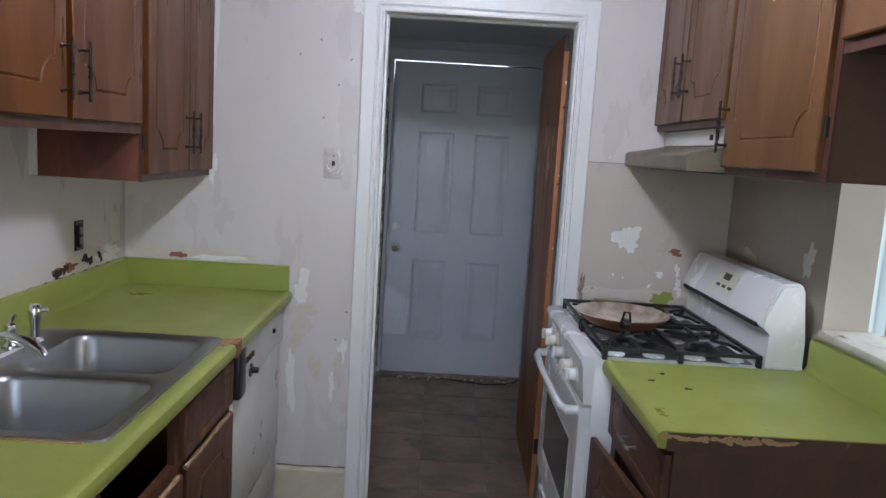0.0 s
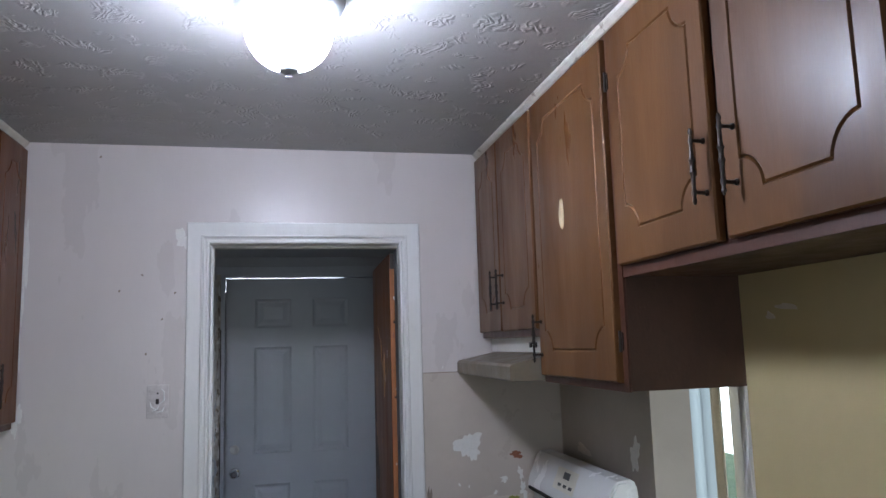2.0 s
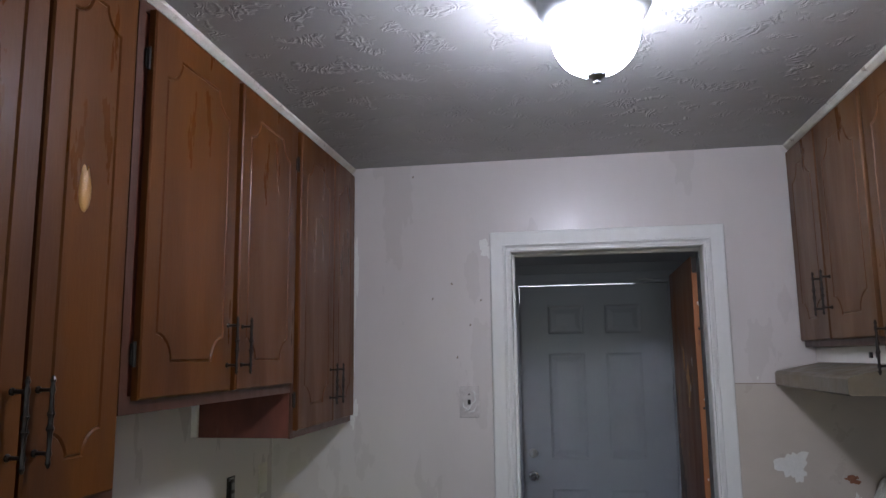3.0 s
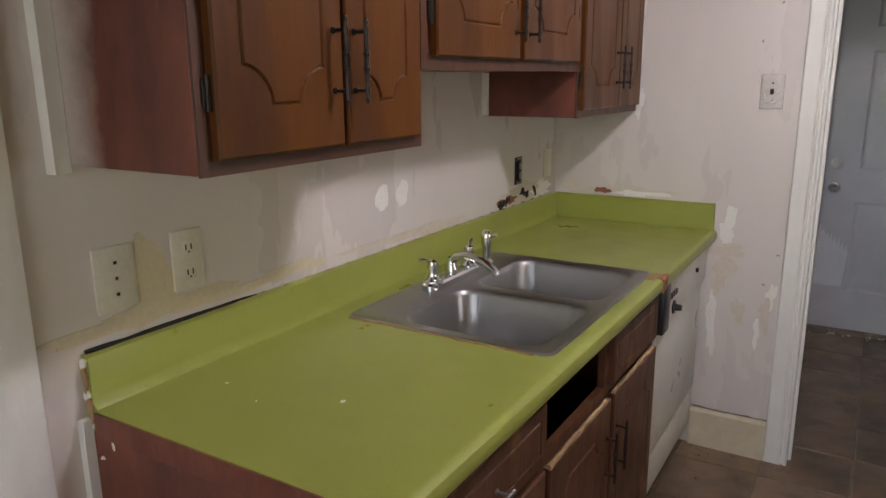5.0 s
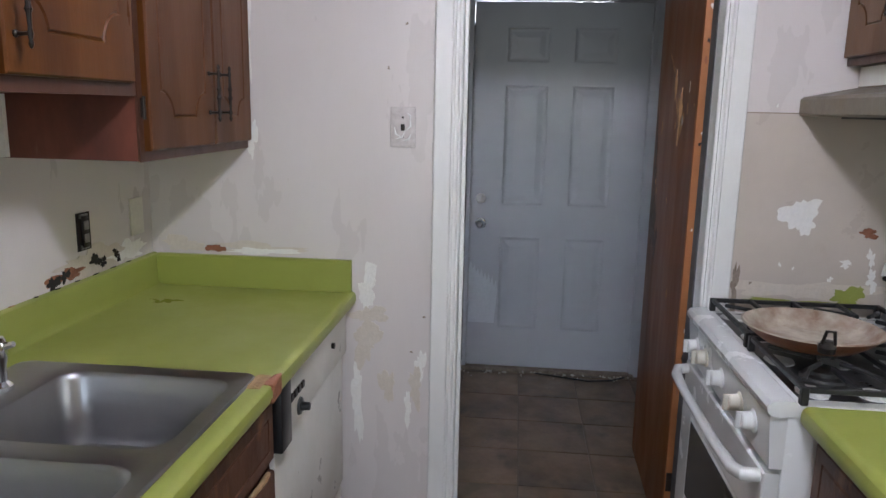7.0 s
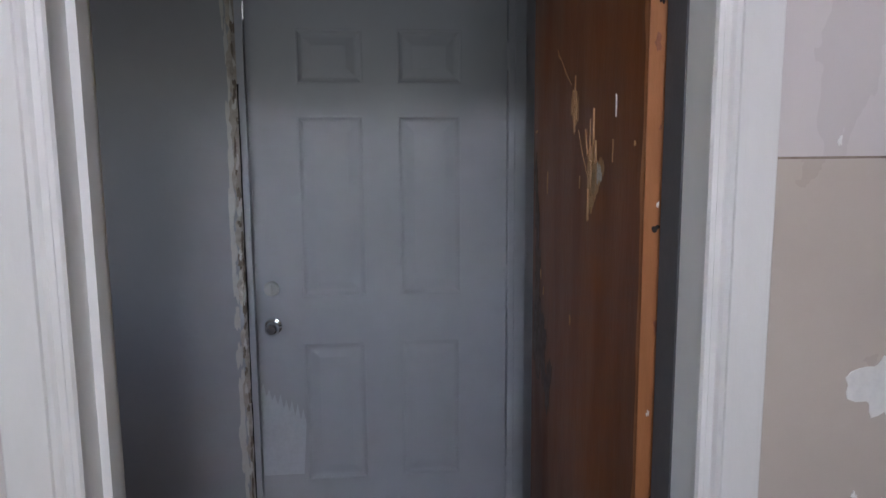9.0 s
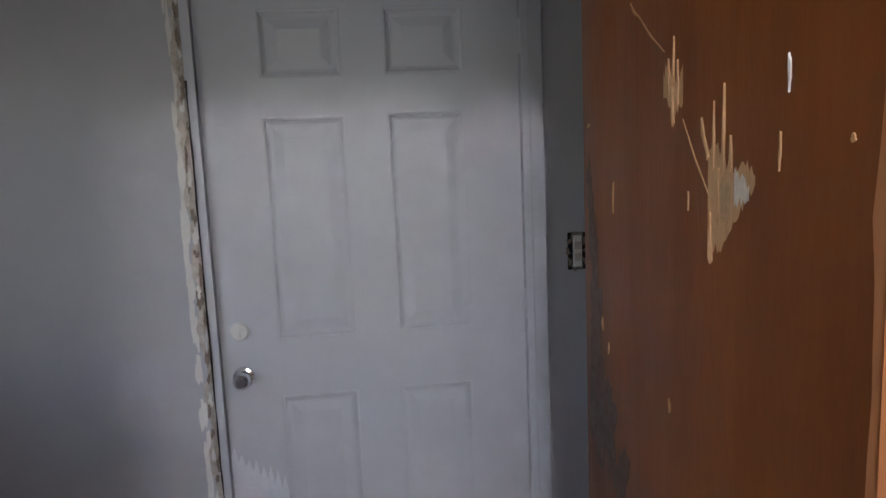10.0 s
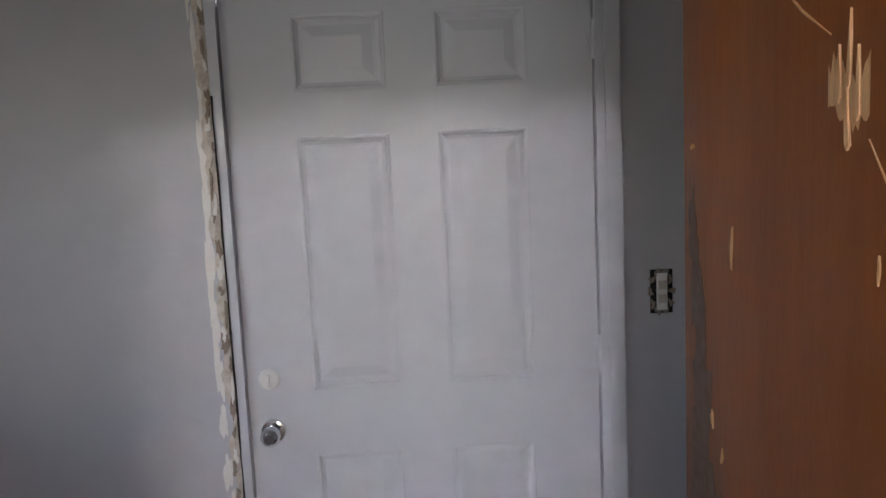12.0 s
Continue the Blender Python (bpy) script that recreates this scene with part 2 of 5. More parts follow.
NICKEL = material("brushed_nickel", (0.42, 0.42, 0.43), 0.38, 1.0, second=(0.36, 0.36, 0.37), big=8, mix=0.4, grain=90, grain_mix=0.05, bump=0.02)
GRIME = material("dark_hand_grime", (0.045, 0.026, 0.018), 0.55, second=(0.085, 0.035, 0.014), big=18, mix=0.8, grain=70, grain_mix=0.3, bump=0.05)
DIRTY_WALL = material("dirty_wall_board", (0.58, 0.50, 0.43), 0.34, second=(0.48, 0.41, 0.355), big=2.4, mix=0.7, grain=12, grain_mix=0.05, bump=0.06, bump_scale=26, third=(0.46, 0.37, 0.28), third_scale=3.2, third_at=0.60, third_soft=0.2)
OUTSIDE = glow("bright_outdoors", (0.93, 1.0, 0.98), 2.4)
DAY = glow("daylight_sliver", (0.95, 0.98, 1.0), 3.0)


def ceiling_material():
    """White paint, light dimmed by a mid-grey colour, with stamped brush texture."""
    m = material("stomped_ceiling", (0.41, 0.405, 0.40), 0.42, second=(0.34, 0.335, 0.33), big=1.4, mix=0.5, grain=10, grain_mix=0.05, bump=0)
    n, l = m.node_tree.nodes, m.node_tree.links
    tc = n.new("ShaderNodeTexCoord")
    warp = n.new("ShaderNodeTexNoise")
    warp.inputs["Scale"].default_value = 9
    l.new(tc.outputs["Object"], warp.inputs["Vector"])
    add = n.new("ShaderNodeVectorMath")
    add.operation = "MULTIPLY_ADD"
    l.new(warp.outputs["Color"], add.inputs[0])
    add.inputs[1].default_value = (0.16, 0.16, 0.16)
    l.new(tc.outputs["Object"], add.inputs[2])
    wave = n.new("ShaderNodeTexWave")
    wave.inputs["Scale"].default_value, wave.inputs["Distortion"].default_value, wave.inputs["Detail"].default_value, wave.inputs["Detail Scale"].default_value = 14, 9, 2, 2.2
    l.new(add.outputs[0], wave.inputs["Vector"])
    mask = n.new("ShaderNodeTexNoise")
    mask.inputs["Scale"].default_value, mask.inputs["Detail"].default_value = 11, 2
    l.new(tc.outputs["Object"], mask.inputs["Vector"])
    r = n.new("ShaderNodeMapRange")
    r.inputs["From Min"].default_value, r.inputs["From Max"].default_value = 0.53, 0.68
    l.new(mask.outputs["Fac"], r.inputs["Value"])
    mul = n.new("ShaderNodeMath")
    mul.operation = "MULTIPLY"
    l.new(wave.outputs["Fac"], mul.inputs[0]), l.new(r.outputs[0], mul.inputs[1])
    bp = n.new("ShaderNodeBump")
    bp.inputs["Strength"].default_value, bp.inputs["Distance"].default_value = 0.42, 0.010
    l.new(mul.outputs[0], bp.inputs["Height"])
    l.new(bp.outputs[0], n["Principled BSDF"].inputs["Normal"])
    return m


CEIL = ceiling_material()


# ---- building helpers ----
def finish(name, bm, mat, parent=None, smooth=False, origin=None):
    """Turn a bmesh (world coordinates) into an object with its origin at its base."""
    bmesh.ops.recalc_face_normals(bm, faces=bm.faces)
    co = [v.co for v in bm.verts]
    lo = Vector([min(c[i] for c in co) for i in range(3)])
    hi = Vector([max(c[i] for c in co) for i in range(3)])
    o = Vector(origin) if origin else Vector(((lo.x + hi.x) / 2, (lo.y + hi.y) / 2, lo.z))
    bmesh.ops.translate(bm, verts=bm.verts, vec=-o)
    if smooth:
        for f in bm.faces:
            f.smooth = True
        for e in bm.edges:
            if len(e.link_faces) == 2 and e.calc_face_angle(0) > 0.6:
                e.smooth = False
    me = bpy.data.meshes.new(name)
    bm.to_mesh(me)
    bm.free()
    me.materials.append(mat)
    ob = new(name, me)
    ob.location = o
    if parent:
        attach(ob, parent)
    return ob


def attach(ob, parent):
    ob.parent = parent
    m, p = Matrix.Identity(4), parent
    chain = []
    while p:
        chain.append(p)
        p = p.parent
    for p in reversed(chain):
        m = m @ p.matrix_parent_inverse @ Matrix.LocRotScale(p.location, p.rotation_euler, p.scale)
    ob.matrix_parent_inverse = m.inverted()


def thing(name, at, label, category, group="", kind=""):
    ob = new(name)
    ob.location = at
    ob.empty_display_size = 0.1
    return tagged(ob, label, category, group, kind)


def add_box(bm, x0, x1, y0, y1, z0, z1, bevel=0.0, seg=2):
    r = bmesh.ops.create_cube(bm, size=1, matrix=Matrix.Translation(((x0 + x1) / 2, (y0 + y1) / 2, (z0 + z1) / 2)) @ Matrix.Diagonal((x1 - x0, y1 - y0, z1 - z0, 1)))
    if bevel:
        edges = {e for v in r["verts"] for e in v.link_edges}
        bmesh.ops.bevel(bm, geom=list(edges), offset=bevel, segments=seg, affect="EDGES", profile=0.5)


def box(name, x0, x1, y0, y1, z0, z1, mat, parent=None, bevel=0.0, seg=2):
    bm = bmesh.new()
    add_box(bm, x0, x1, y0, y1, z0, z1, bevel, seg)
    return finish(name, bm, mat, parent, smooth=bevel > 0)


def add_prism(bm, pts, a, b, axis="y"):
    """Extrude a closed outline from a to b along an axis. Outline is in (x, z) for y, (y, z) for x, (x, y) for z."""
    def place(p, c):
        return {"y": (p[0], c, p[1]), "x": (c, p[0], p[1]), "z": (p[0], p[1], c)}[axis]
    lo = [bm.verts.new(place(p, a)) for p in pts]
    hi = [bm.verts.new(place(p, b)) for p in pts]
    bm.faces.new(lo), bm.faces.new(hi)
    for i in range(len(pts)):
        j = (i + 1) % len(pts)
        bm.faces.new((lo[i], lo[j], hi[j], hi[i]))


def add_tube(bm, pts, radii, n=10, cap=True):
    """A round tube along a polyline; radii one number or one for each point."""
    pts = [Vector(p) for p in pts]
    if not isinstance(radii, (list, tuple)):
        radii = [radii] * len(pts)
    rings = []
    side = None
    for i, p in enumerate(pts):
        d = (pts[min(i + 1, len(pts) - 1)] - pts[max(i - 1, 0)]).normalized()
        if side is None:
            side = d.orthogonal().normalized()
        side = (side - d * side.dot(d)).normalized()
        up = d.cross(side)
        rings.append([bm.verts.new(p + radii[i] * (math.cos(a) * side + math.sin(a) * up)) for a in (2 * math.pi * k / n for k in range(n))])
    for a, b in zip(rings, rings[1:]):
        for k in range(n):
            bm.faces.new((a[k], a[(k + 1) % n], b[(k + 1) % n], b[k]))
    if cap:
        bm.faces.new(rings[0]), bm.faces.new(rings[-1])


def add_lathe(bm, profile, at, axis="z", n=32, close=False):
    """Turn (radius, height) pairs about an axis through at."""
    def place(r, h, a):
        u, v = r * math.cos(a), r * math.sin(a)
        p = {"z": (u, v, h), "x": (h, u, v), "y": (u, h, v)}[axis]
        return Vector(at) + Vector(p)
    rings = [[bm.verts.new(place(max(r, 0.0002), h, 2 * math.pi * k / n)) for k in range(n)] for r, h in profile]
    for a, b in zip(rings, rings[1:]):
        for k in range(n):
            bm.faces.new((a[k], a[(k + 1) % n], b[(k + 1) % n], b[k]))
    if close:
        bm.faces.new(rings[0]), bm.faces.new(rings[-1])


def rounded(x0, x1, y0, y1, r, n=5):
    pts = []
    for cx, cy, a0 in ((x1 - r, y1 - r, 0), (x0 + r, y1 - r, 90), (x0 + r, y0 + r, 180), (x1 - r, y0 + r, 270)):
        for k in range(n + 1):
            a = radians(a0 + 90 * k / n)
            pts.append((cx + r * math.cos(a), cy + r * math.sin(a)))
    return pts


def fill_between(bm, loops):
    """Fill a flat outline with holes; loops are lists of verts."""
    edges = []
    for lp in loops:
        for i in range(len(lp)):
            e = bm.edges.get((lp[i], lp[(i + 1) % len(lp)])) or bm.edges.new((lp[i], lp[(i + 1) % len(lp)]))
            edges.append(e)
    bmesh.ops.triangle_fill(bm, use_beauty=True, use_dissolve=False, edges=edges)


def bridge(bm, a, b):
    for i in range(len(a)):
        j = (i + 1) % len(a)
        bm.faces.new((a[i], a[j], b[j], b[i]))


def routed_panel(bm, w, h, t, outline_sets, to_world, depth=0.004, wide=0.007):
    """A board w x h x t with routed V-grooves along closed outlines (given in board coordinates). to_world maps (u, v, out)."""
    def ring(pts, o):
        return [bm.verts.new(to_world(u, v, o)) for u, v in pts]
    e = 0.004
    rect_b = ring([(0, 0), (w, 0), (w, h), (0, h)], 0)
    rect_m = ring([(0, 0), (w, 0), (w, h), (0, h)], t - e)
    rect_t = ring([(e, e), (w - e, e), (w - e, h - e), (e, h - e)], t)
    bm.faces.new(rect_b)
    bridge(bm, rect_b, rect_m), bridge(bm, rect_m, rect_t)
    loops = [rect_t]
    for pts, inner_pts, mid_pts, field in outline_sets:
        a, m, b = ring(pts, t), ring(mid_pts, t - depth), ring(inner_pts, t)
        bridge(bm, a, m), bridge(bm, m, b)
        loops.append(a)
        fill_between(bm, [b])
    fill_between(bm, loops)


def shrink(pts, d):
    """Offset a counter-clockwise outline inwards."""
    out = []
    n = len(pts)
    for i in range(n):
        p, q, r = Vector(pts[i - 1]), Vector(pts[i]), Vector(pts[(i + 1) % n])
        a, b = (q - p).normalized(), (r - q).normalized()
        na, nb = Vector((-a.y, a.x)), Vector((-b.y, b.x))
        k = na + nb
        out.append(tuple(q + k * (d / max(0.3, k.dot(na) if k.length else 1))))
    return out


def arch_outline(w, h, mx, my):
    """The scooped outline routed into the cabinet doors."""
    c = min(0.06, (w - 2 * mx) * 0.32)
    pts = []
    for cx, cy, a0 in ((mx, my, 0), (w - mx, my, 90), (w - mx, h - my, 180), (mx, h - my, 270)):
        seq = [a0 + 90 * k / 6 for k in range(7)]
        seq.reverse()
        for a in seq:
            pts.append((cx + c * math.cos(radians(a)), cy + c * math.sin(radians(a))))
    # start at the low left scoop and run counter-clockwise
    return pts[::1]


def pull(parent, x, y, z, out, mat=IRON, length=0.15, along="z"):
    """A turned iron pull on two posts; out is +1 or -1 along x."""
    bm = bmesh.new()
    def at(d, s):
        return (x + out * d, y, z + s) if along == "z" else (x + out * d, y + s, z)
    L = length / 2
    prof = [(-L, 0.002), (-L + 0.008, 0.005), (-L + 0.014, 0.003), (-L + 0.024, 0.0055), (-L + 0.032, 0.0035), (-0.018, 0.0045), (-0.012, 0.007), (-0.006, 0.0045),
            (0.006, 0.0045), (0.012, 0.007), (0.018, 0.0045), (L - 0.032, 0.0035), (L - 0.024, 0.0055), (L - 0.014, 0.003), (L - 0.008, 0.005), (L, 0.002)]
    add_tube(bm, [at(0.028, s) for s, r in prof], [r for s, r in prof], 8)
    for s in (-L + 0.024, L - 0.024):
        add_tube(bm, [at(0.0, s), at(0.003, s), at(0.006, s), at(0.028, s)], [0.0065, 0.0065, 0.0035, 0.0035], 8)
    return finish("handle", bm, mat, parent, smooth=True)


def cabinet_door(parent, face_x, y0, y1, z0, z1, out, mat, groove=True, name="door", t=0.018):
    bm = bmesh.new()
    w, h = y1 - y0, z1 - z0
    sets = []
    if groove:
        a = arch_outline(w, h, 0.052, 0.075)
        sets = [(a, shrink(a, 0.008), shrink(a, 0.004), True)]
    routed_panel(bm, w, h, t, sets, lambda u, v, o: (face_x + out * o, y0 + u, z0 + v))
    return finish(name, bm, mat, parent)


def hinge_leaf(parent, x, y, z, out):
    bm = bmesh.new()
    add_box(bm, min(x, x + out * 0.004), max(x, x + out * 0.004), y - 0.008, y + 0.008, z - 0.022, z + 0.022, 0.001, 1)
    add_tube(bm, [(x + out * 0.006, y, z - 0.026), (x + out * 0.006, y, z + 0.026)], 0.004, 8)
    return finish("hinge", bm, IRON, parent, smooth=True)


def blotch(parent, wall, at, size, seed, mat, name="paint_patch", thick=0.0015, rough=0.35, n=40):
    """An irregular flake lying on a wall. wall: 'y-' facing -y, 'x+' facing +x, 'x-' facing -x, 'z+' facing up."""
    thick += (seed % 89) * 0.000011
    rnd = random.Random(seed)
    ph = [rnd.uniform(0, 6.28) for _ in range(6)]
    bm = bmesh.new()
    lo, hi = [], []
    for k in range(n):
        a = 2 * math.pi * k / n
        r = 1 + rough * (0.5 * math.sin(2 * a + ph[0]) + 0.35 * math.sin(3 * a + ph[1]) + 0.3 * math.sin(5 * a + ph[2]) + 0.22 * math.sin(9 * a + ph[3]) + rnd.uniform(-0.25, 0.25))
        u, v = size[0] * r * math.cos(a), size[1] * r * math.sin(a)
        for lst, d in ((lo, 0.0), (hi, thick)):
            p = {"y-": (at[0] + u, at[1] - d, at[2] + v), "x+": (at[0] + d, at[1] + u, at[2] + v), "x-": (at[0] - d, at[1] + u, at[2] + v), "z+": (at[0] + u, at[1] + v, at[2] + d)}[wall]
            lst.append(bm.verts.new(p))
    fill_between(bm, [hi])
    bridge(bm, lo, hi)
    return finish(name, bm, mat, parent)


# ---- structure ----
XL, XR, YF, YB, H = -1.385, 1.05, 3.07, 4.89, 2.43      # left wall, right wall, doorway wall, back wall, ceiling
DL, DR, DH = -0.373, 0.373, 2.04                        # doorway
NEAR = -1.7

structure = dict(kind="structure")
floor = box("floor", XL - 0.14, XR + 0.14, NEAR, YB + 0.14, -0.15, -0.004, GROUT)
tagged(floor, "brown slate-look square floor tiles with grout", "floor", **structure)




def wall_with_hole(name, axis, at, thick, a0, a1, z1, holes, mat):
    """A wall slab along an axis with rectangular holes (a0, a1, z0, z1), in one mesh."""
    bm = bmesh.new()
    cuts_a = sorted({a0, a1, *[v for h in holes for v in h[:2]]})
    cuts_z = sorted({0.0, z1, *[v for h in holes for v in h[2:]]})
    solid = lambda a, z: not any(h[0] < a < h[1] and h[2] < z < h[3] for h in holes)
    grid = {}
    def vert(i, j, d):
        key = (i, j, d)
        if key not in grid:
            c = at + d * thick
            grid[key] = bm.verts.new((cuts_a[i], c, cuts_z[j]) if axis == "x" else (c, cuts_a[i], cuts_z[j]))
        return grid[key]
    na, nz = len(cuts_a) - 1, len(cuts_z) - 1
    full = lambda i, j: 0 <= i < na and 0 <= j < nz and solid((cuts_a[i] + cuts_a[i + 1]) / 2, (cuts_z[j] + cuts_z[j + 1]) / 2)
    for i in range(na):
        for j in range(nz):
            if not full(i, j):
                continue
            for d in (0, 1):
                bm.faces.new([vert(i, j, d), vert(i + 1, j, d), vert(i + 1, j + 1, d), vert(i, j + 1, d)])
            for di, dj, e in ((-1, 0, ((0, 0), (0, 1))), (1, 0, ((1, 0), (1, 1))), (0, -1, ((0, 0), (1, 0))), (0, 1, ((0, 1), (1, 1)))):
                if not full(i + di, j + dj):
                    (p, q), (r, s) = e
                    bm.faces.new([vert(i + p, j + q, 0), vert(i + r, j + s, 0), vert(i + r, j + s, 1), vert(i + p, j + q, 1)])
    return finish(name, bm, mat)


JAMB = 0.018
# the opening in the entry part is added, unseen, to hold the fill lamp
wall_left = wall_with_hole("wall_left", "y", XL - 0.14, 0.14, NEAR, YB, H, [(3.55, 4.35, 1.0, 1.9)], WALL)
tagged(wall_left, "off-white painted kitchen wall, stained and peeling", "wall", **structure)
wall_doorway = wall_with_hole("wall_doorway", "x", YF, 0.12, XL, XR, H, [(DL - JAMB, DR + JAMB, 0.0, DH + JAMB)], WALL)
tagged(wall_doorway, "off-white kitchen wall with a cased doorway", "wall", **structure)
wall_right = wall_with_hole("wall_right", "y", XR, 0.14, 1.772, YF, H, [(1.803, 2.295, 1.05, 1.56)], GREASE)
tagged(wall_right, "greasy off-white wall with a pass-through window", "wall", **structure)
wall_yellow = box("wall_yellow", XR - 0.01, XR + 0.14, NEAR, 1.772, 0, H, YELLOW)
tagged(wall_yellow, "mustard-yellow painted plain wall", "wall", **structure)
wall_near = wall_with_hole("wall_near", "x", NEAR - 0.14, 0.14, XL - 0.14, XR + 0.14, H, [(-0.97, 0.77, 0.8, 2.1)], WALL)
tagged(wall_near, "plain off-white wall with a bright window", "wall", **structure)
wall_porch_right = box("wall_porch_right", XR, XR + 0.14, YF + 0.12, YB, 0, H, GREY)
tagged(wall_porch_right, "grey painted side wall of the entry", "wall", **structure)
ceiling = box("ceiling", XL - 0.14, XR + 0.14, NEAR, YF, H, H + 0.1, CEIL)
tagged(ceiling, "white ceiling toned down to grey, with stomped brush texture", "ceiling", **structure)
ceiling_entry = box("ceiling_entry", XL, XR, YF + 0.12, YB, 2.21, H + 0.1, GREY)
tagged(ceiling_entry, "low grey ceiling of the entry", "ceiling", **structure)

# back wall of the entry with its door opening
BL, BR, BH = -0.484, 0.512, 2.10
wall_back = wall_with_hole("wall_back", "x", YB, 0.14, XL - 0.14, XR + 0.14, H, [(BL, BR, 0.0, BH)], GREY)
tagged(wall_back, "grey painted entry wall with torn plaster beside the door", "wall", **structure)


# casing round the kitchen doorway
def casing():
    bm = bmesh.new()
    W, T = 0.085, 0.016
    def profile(s):   # distance from the opening, thickness
        return [(0.0, 0.0), (0.0, 0.009), (0.003, 0.013), (0.009, 0.014), (0.013, 0.007), (0.021, 0.007), (0.024, 0.014), (0.029, 0.017), (0.034, 0.014), (0.076, T), (0.082, T), (W, T - 0.004), (W, 0.0)]
    pr = profile(1)
    path = [((DL, 0), (-1, 0)), ((DL, DH), (-1, 1)), ((DR, DH), (1, 1)), ((DR, 0), (1, 0))]
    rings = []
    for (px, pz), (dx, dz) in path:
        rings.append([bm.verts.new((px + dx * d, YF - th, pz + dz * d)) for d, th in pr])
    for a, b in zip(rings, rings[1:]):
        for k in range(len(pr) - 1):
            bm.faces.new((a[k], a[k + 1], b[k + 1], b[k]))
    bm.faces.new(rings[0]), bm.faces.new(rings[-1])
    ob = finish("trim_doorway_casing", bm, TRIM)
    return tagged(ob, "white painted moulded door casing, chipped and yellowed", "door casing", **structure)


casing()
bm = bmesh.new()
add_box(bm, DL - JAMB, DL, YF - 0.002, YF + 0.122, 0, DH + JAMB)
add_box(bm, DR, DR + JAMB, YF - 0.002, YF + 0.122, 0, DH + JAMB)
add_box(bm, DL, DR, YF - 0.002, YF + 0.122, DH, DH + JAMB)
add_box(bm, DL, DL + 0.011, YF + 0.045, YF + 0.08, 0, DH)
add_box(bm, DL + 0.011, DR, YF + 0.045, YF + 0.08, DH - 0.011, DH)
tagged(box("trim_jamb_rebate", DR - 0.003, DR, YF + 0.062, YF + 0.122, 0, DH - 0.0005, JAMB_DARK), "dark grey hinge rebate of the jamb", "door jamb", **structure)
jamb = finish("trim_doorway_jamb", bm, TRIM)
tagged(jamb, "white painted door jamb with stop", "door jamb", **structure)

# tall pale baseboard between dishwasher and doorway
bm = bmesh.new()
add_prism(bm, [(YF, 0), (YF - 0.016, 0), (YF - 0.016, 0.15), (YF - 0.008, 0.165), (YF, 0.168)], -0.75, DL - 0.0855, "x")
seam_bm = bmesh.new()
seam_rnd = random.Random(6)
add_tube(seam_bm, [(-0.745 + 0.03 * k, YF - 0.006, 0.169 + seam_rnd.uniform(-0.003, 0.003)) for k in range(11)], [seam_rnd.uniform(0.001, 0.004) for k in range(11)], 6)
tagged(finish("trim_baseboard_gap", seam_bm, RAW), "ragged dark gap above the baseboard", "moulding", **structure)
tagged(finish("baseboard", bm, CREAM), "tall cream baseboard, dirty, with a ragged top", "baseboard", **structure)

# crown strips over the cabinets
for nm, x, sgn in (("trim_crown_left", -1.053, 1), ("trim_crown_right", 0.723, -1)):
    bm = bmesh.new()
    add_prism(bm, [(x, H), (x + sgn * 0.020, H), (x + sgn * 0.018, H - 0.008), (x + sgn * 0.006, H - 0.020), (x, H - 0.022)], 1.50 if sgn > 0 else 0.9, YF, "y")
    tagged(finish(nm, bm, SILL), "thin grubby white moulding at the ceiling", "moulding", **structure)

# casing at the near end of the left wall
bm = bmesh.new()
add_box(bm, XL, XL + 0.022, 0.66, 0.787, 0, 2.1, 0.004)
tagged(finish("trim_side_casing", bm, TRIM, smooth=True), "white painted casing board of a side doorway", "door casing", **structure)

# sill and room beyond the pass-through
bm = bmesh.new()
add_box(bm, XR - 0.012, XR + 0.16, 1.803, 2.295, 1.03, 1.052, 0.003)
tagged(finish("window_1_sill", bm, SILL, smooth=True), "worn white sill with flaking paint", "window sill", **structure)
bm = bmesh.new()
add_box(bm, XR - 0.018, XR + 0.145, 1.7725, 1.803, 1.02, 1.56, 0.002)
tagged(finish("window_1_jamb", bm, TRIM, smooth=True), "grubby painted side board of the pass-through", "window frame", **structure)

sun_wall = wall_with_hole("wall_sunroom", "y", 2.2, 0.12, -0.5, 5.2, 2.6, [(0.6, 4.3, 0.7, 2.2)], CURTAIN)
tagged(sun_wall, "cream painted wall of the adjoining room", "wall", **structure)
tagged(box("wall_sunroom_end", 1.19, 2.2, 5.06, 5.2, 0, 2.6, CURTAIN), "cream painted end wall", "wall", **structure)
tagged(box("wall_sunroom_near", 1.19, 2.2, -0.5, -0.4, 0, 2.6, CURTAIN), "cream painted end wall", "wall", **structure)
tagged(box("ceiling_sunroom", 1.19, 2.32, -0.5, 5.2, 2.6, 2.7, TRIM), "white ceiling of the adjoining room", "ceiling", **structure)
tagged(box("floor_sunroom", 1.19, 2.32, -0.5, 5.2, -0.15, 0.0, GROUT), "plain dark floor of the adjoining room", "floor", **structure)
bm = bmesh.new()
for y in (3.41, 2.0, 0.6):
    add_box(bm, 2.15, 2.2, y, y + 0.12 if y > 3 else y + 0.08, 0.7, 2.2)
add_box(bm, 2.15, 2.2, 0.6, 4.3, 0.62, 0.7)
add_box(bm, 2.15, 2.2, 0.6, 4.3, 2.2, 2.28)
tagged(finish("window_2_frame", bm, TRIM), "white painted window frame", "window frame", **structure)
bm = bmesh.new()
rows_ = []
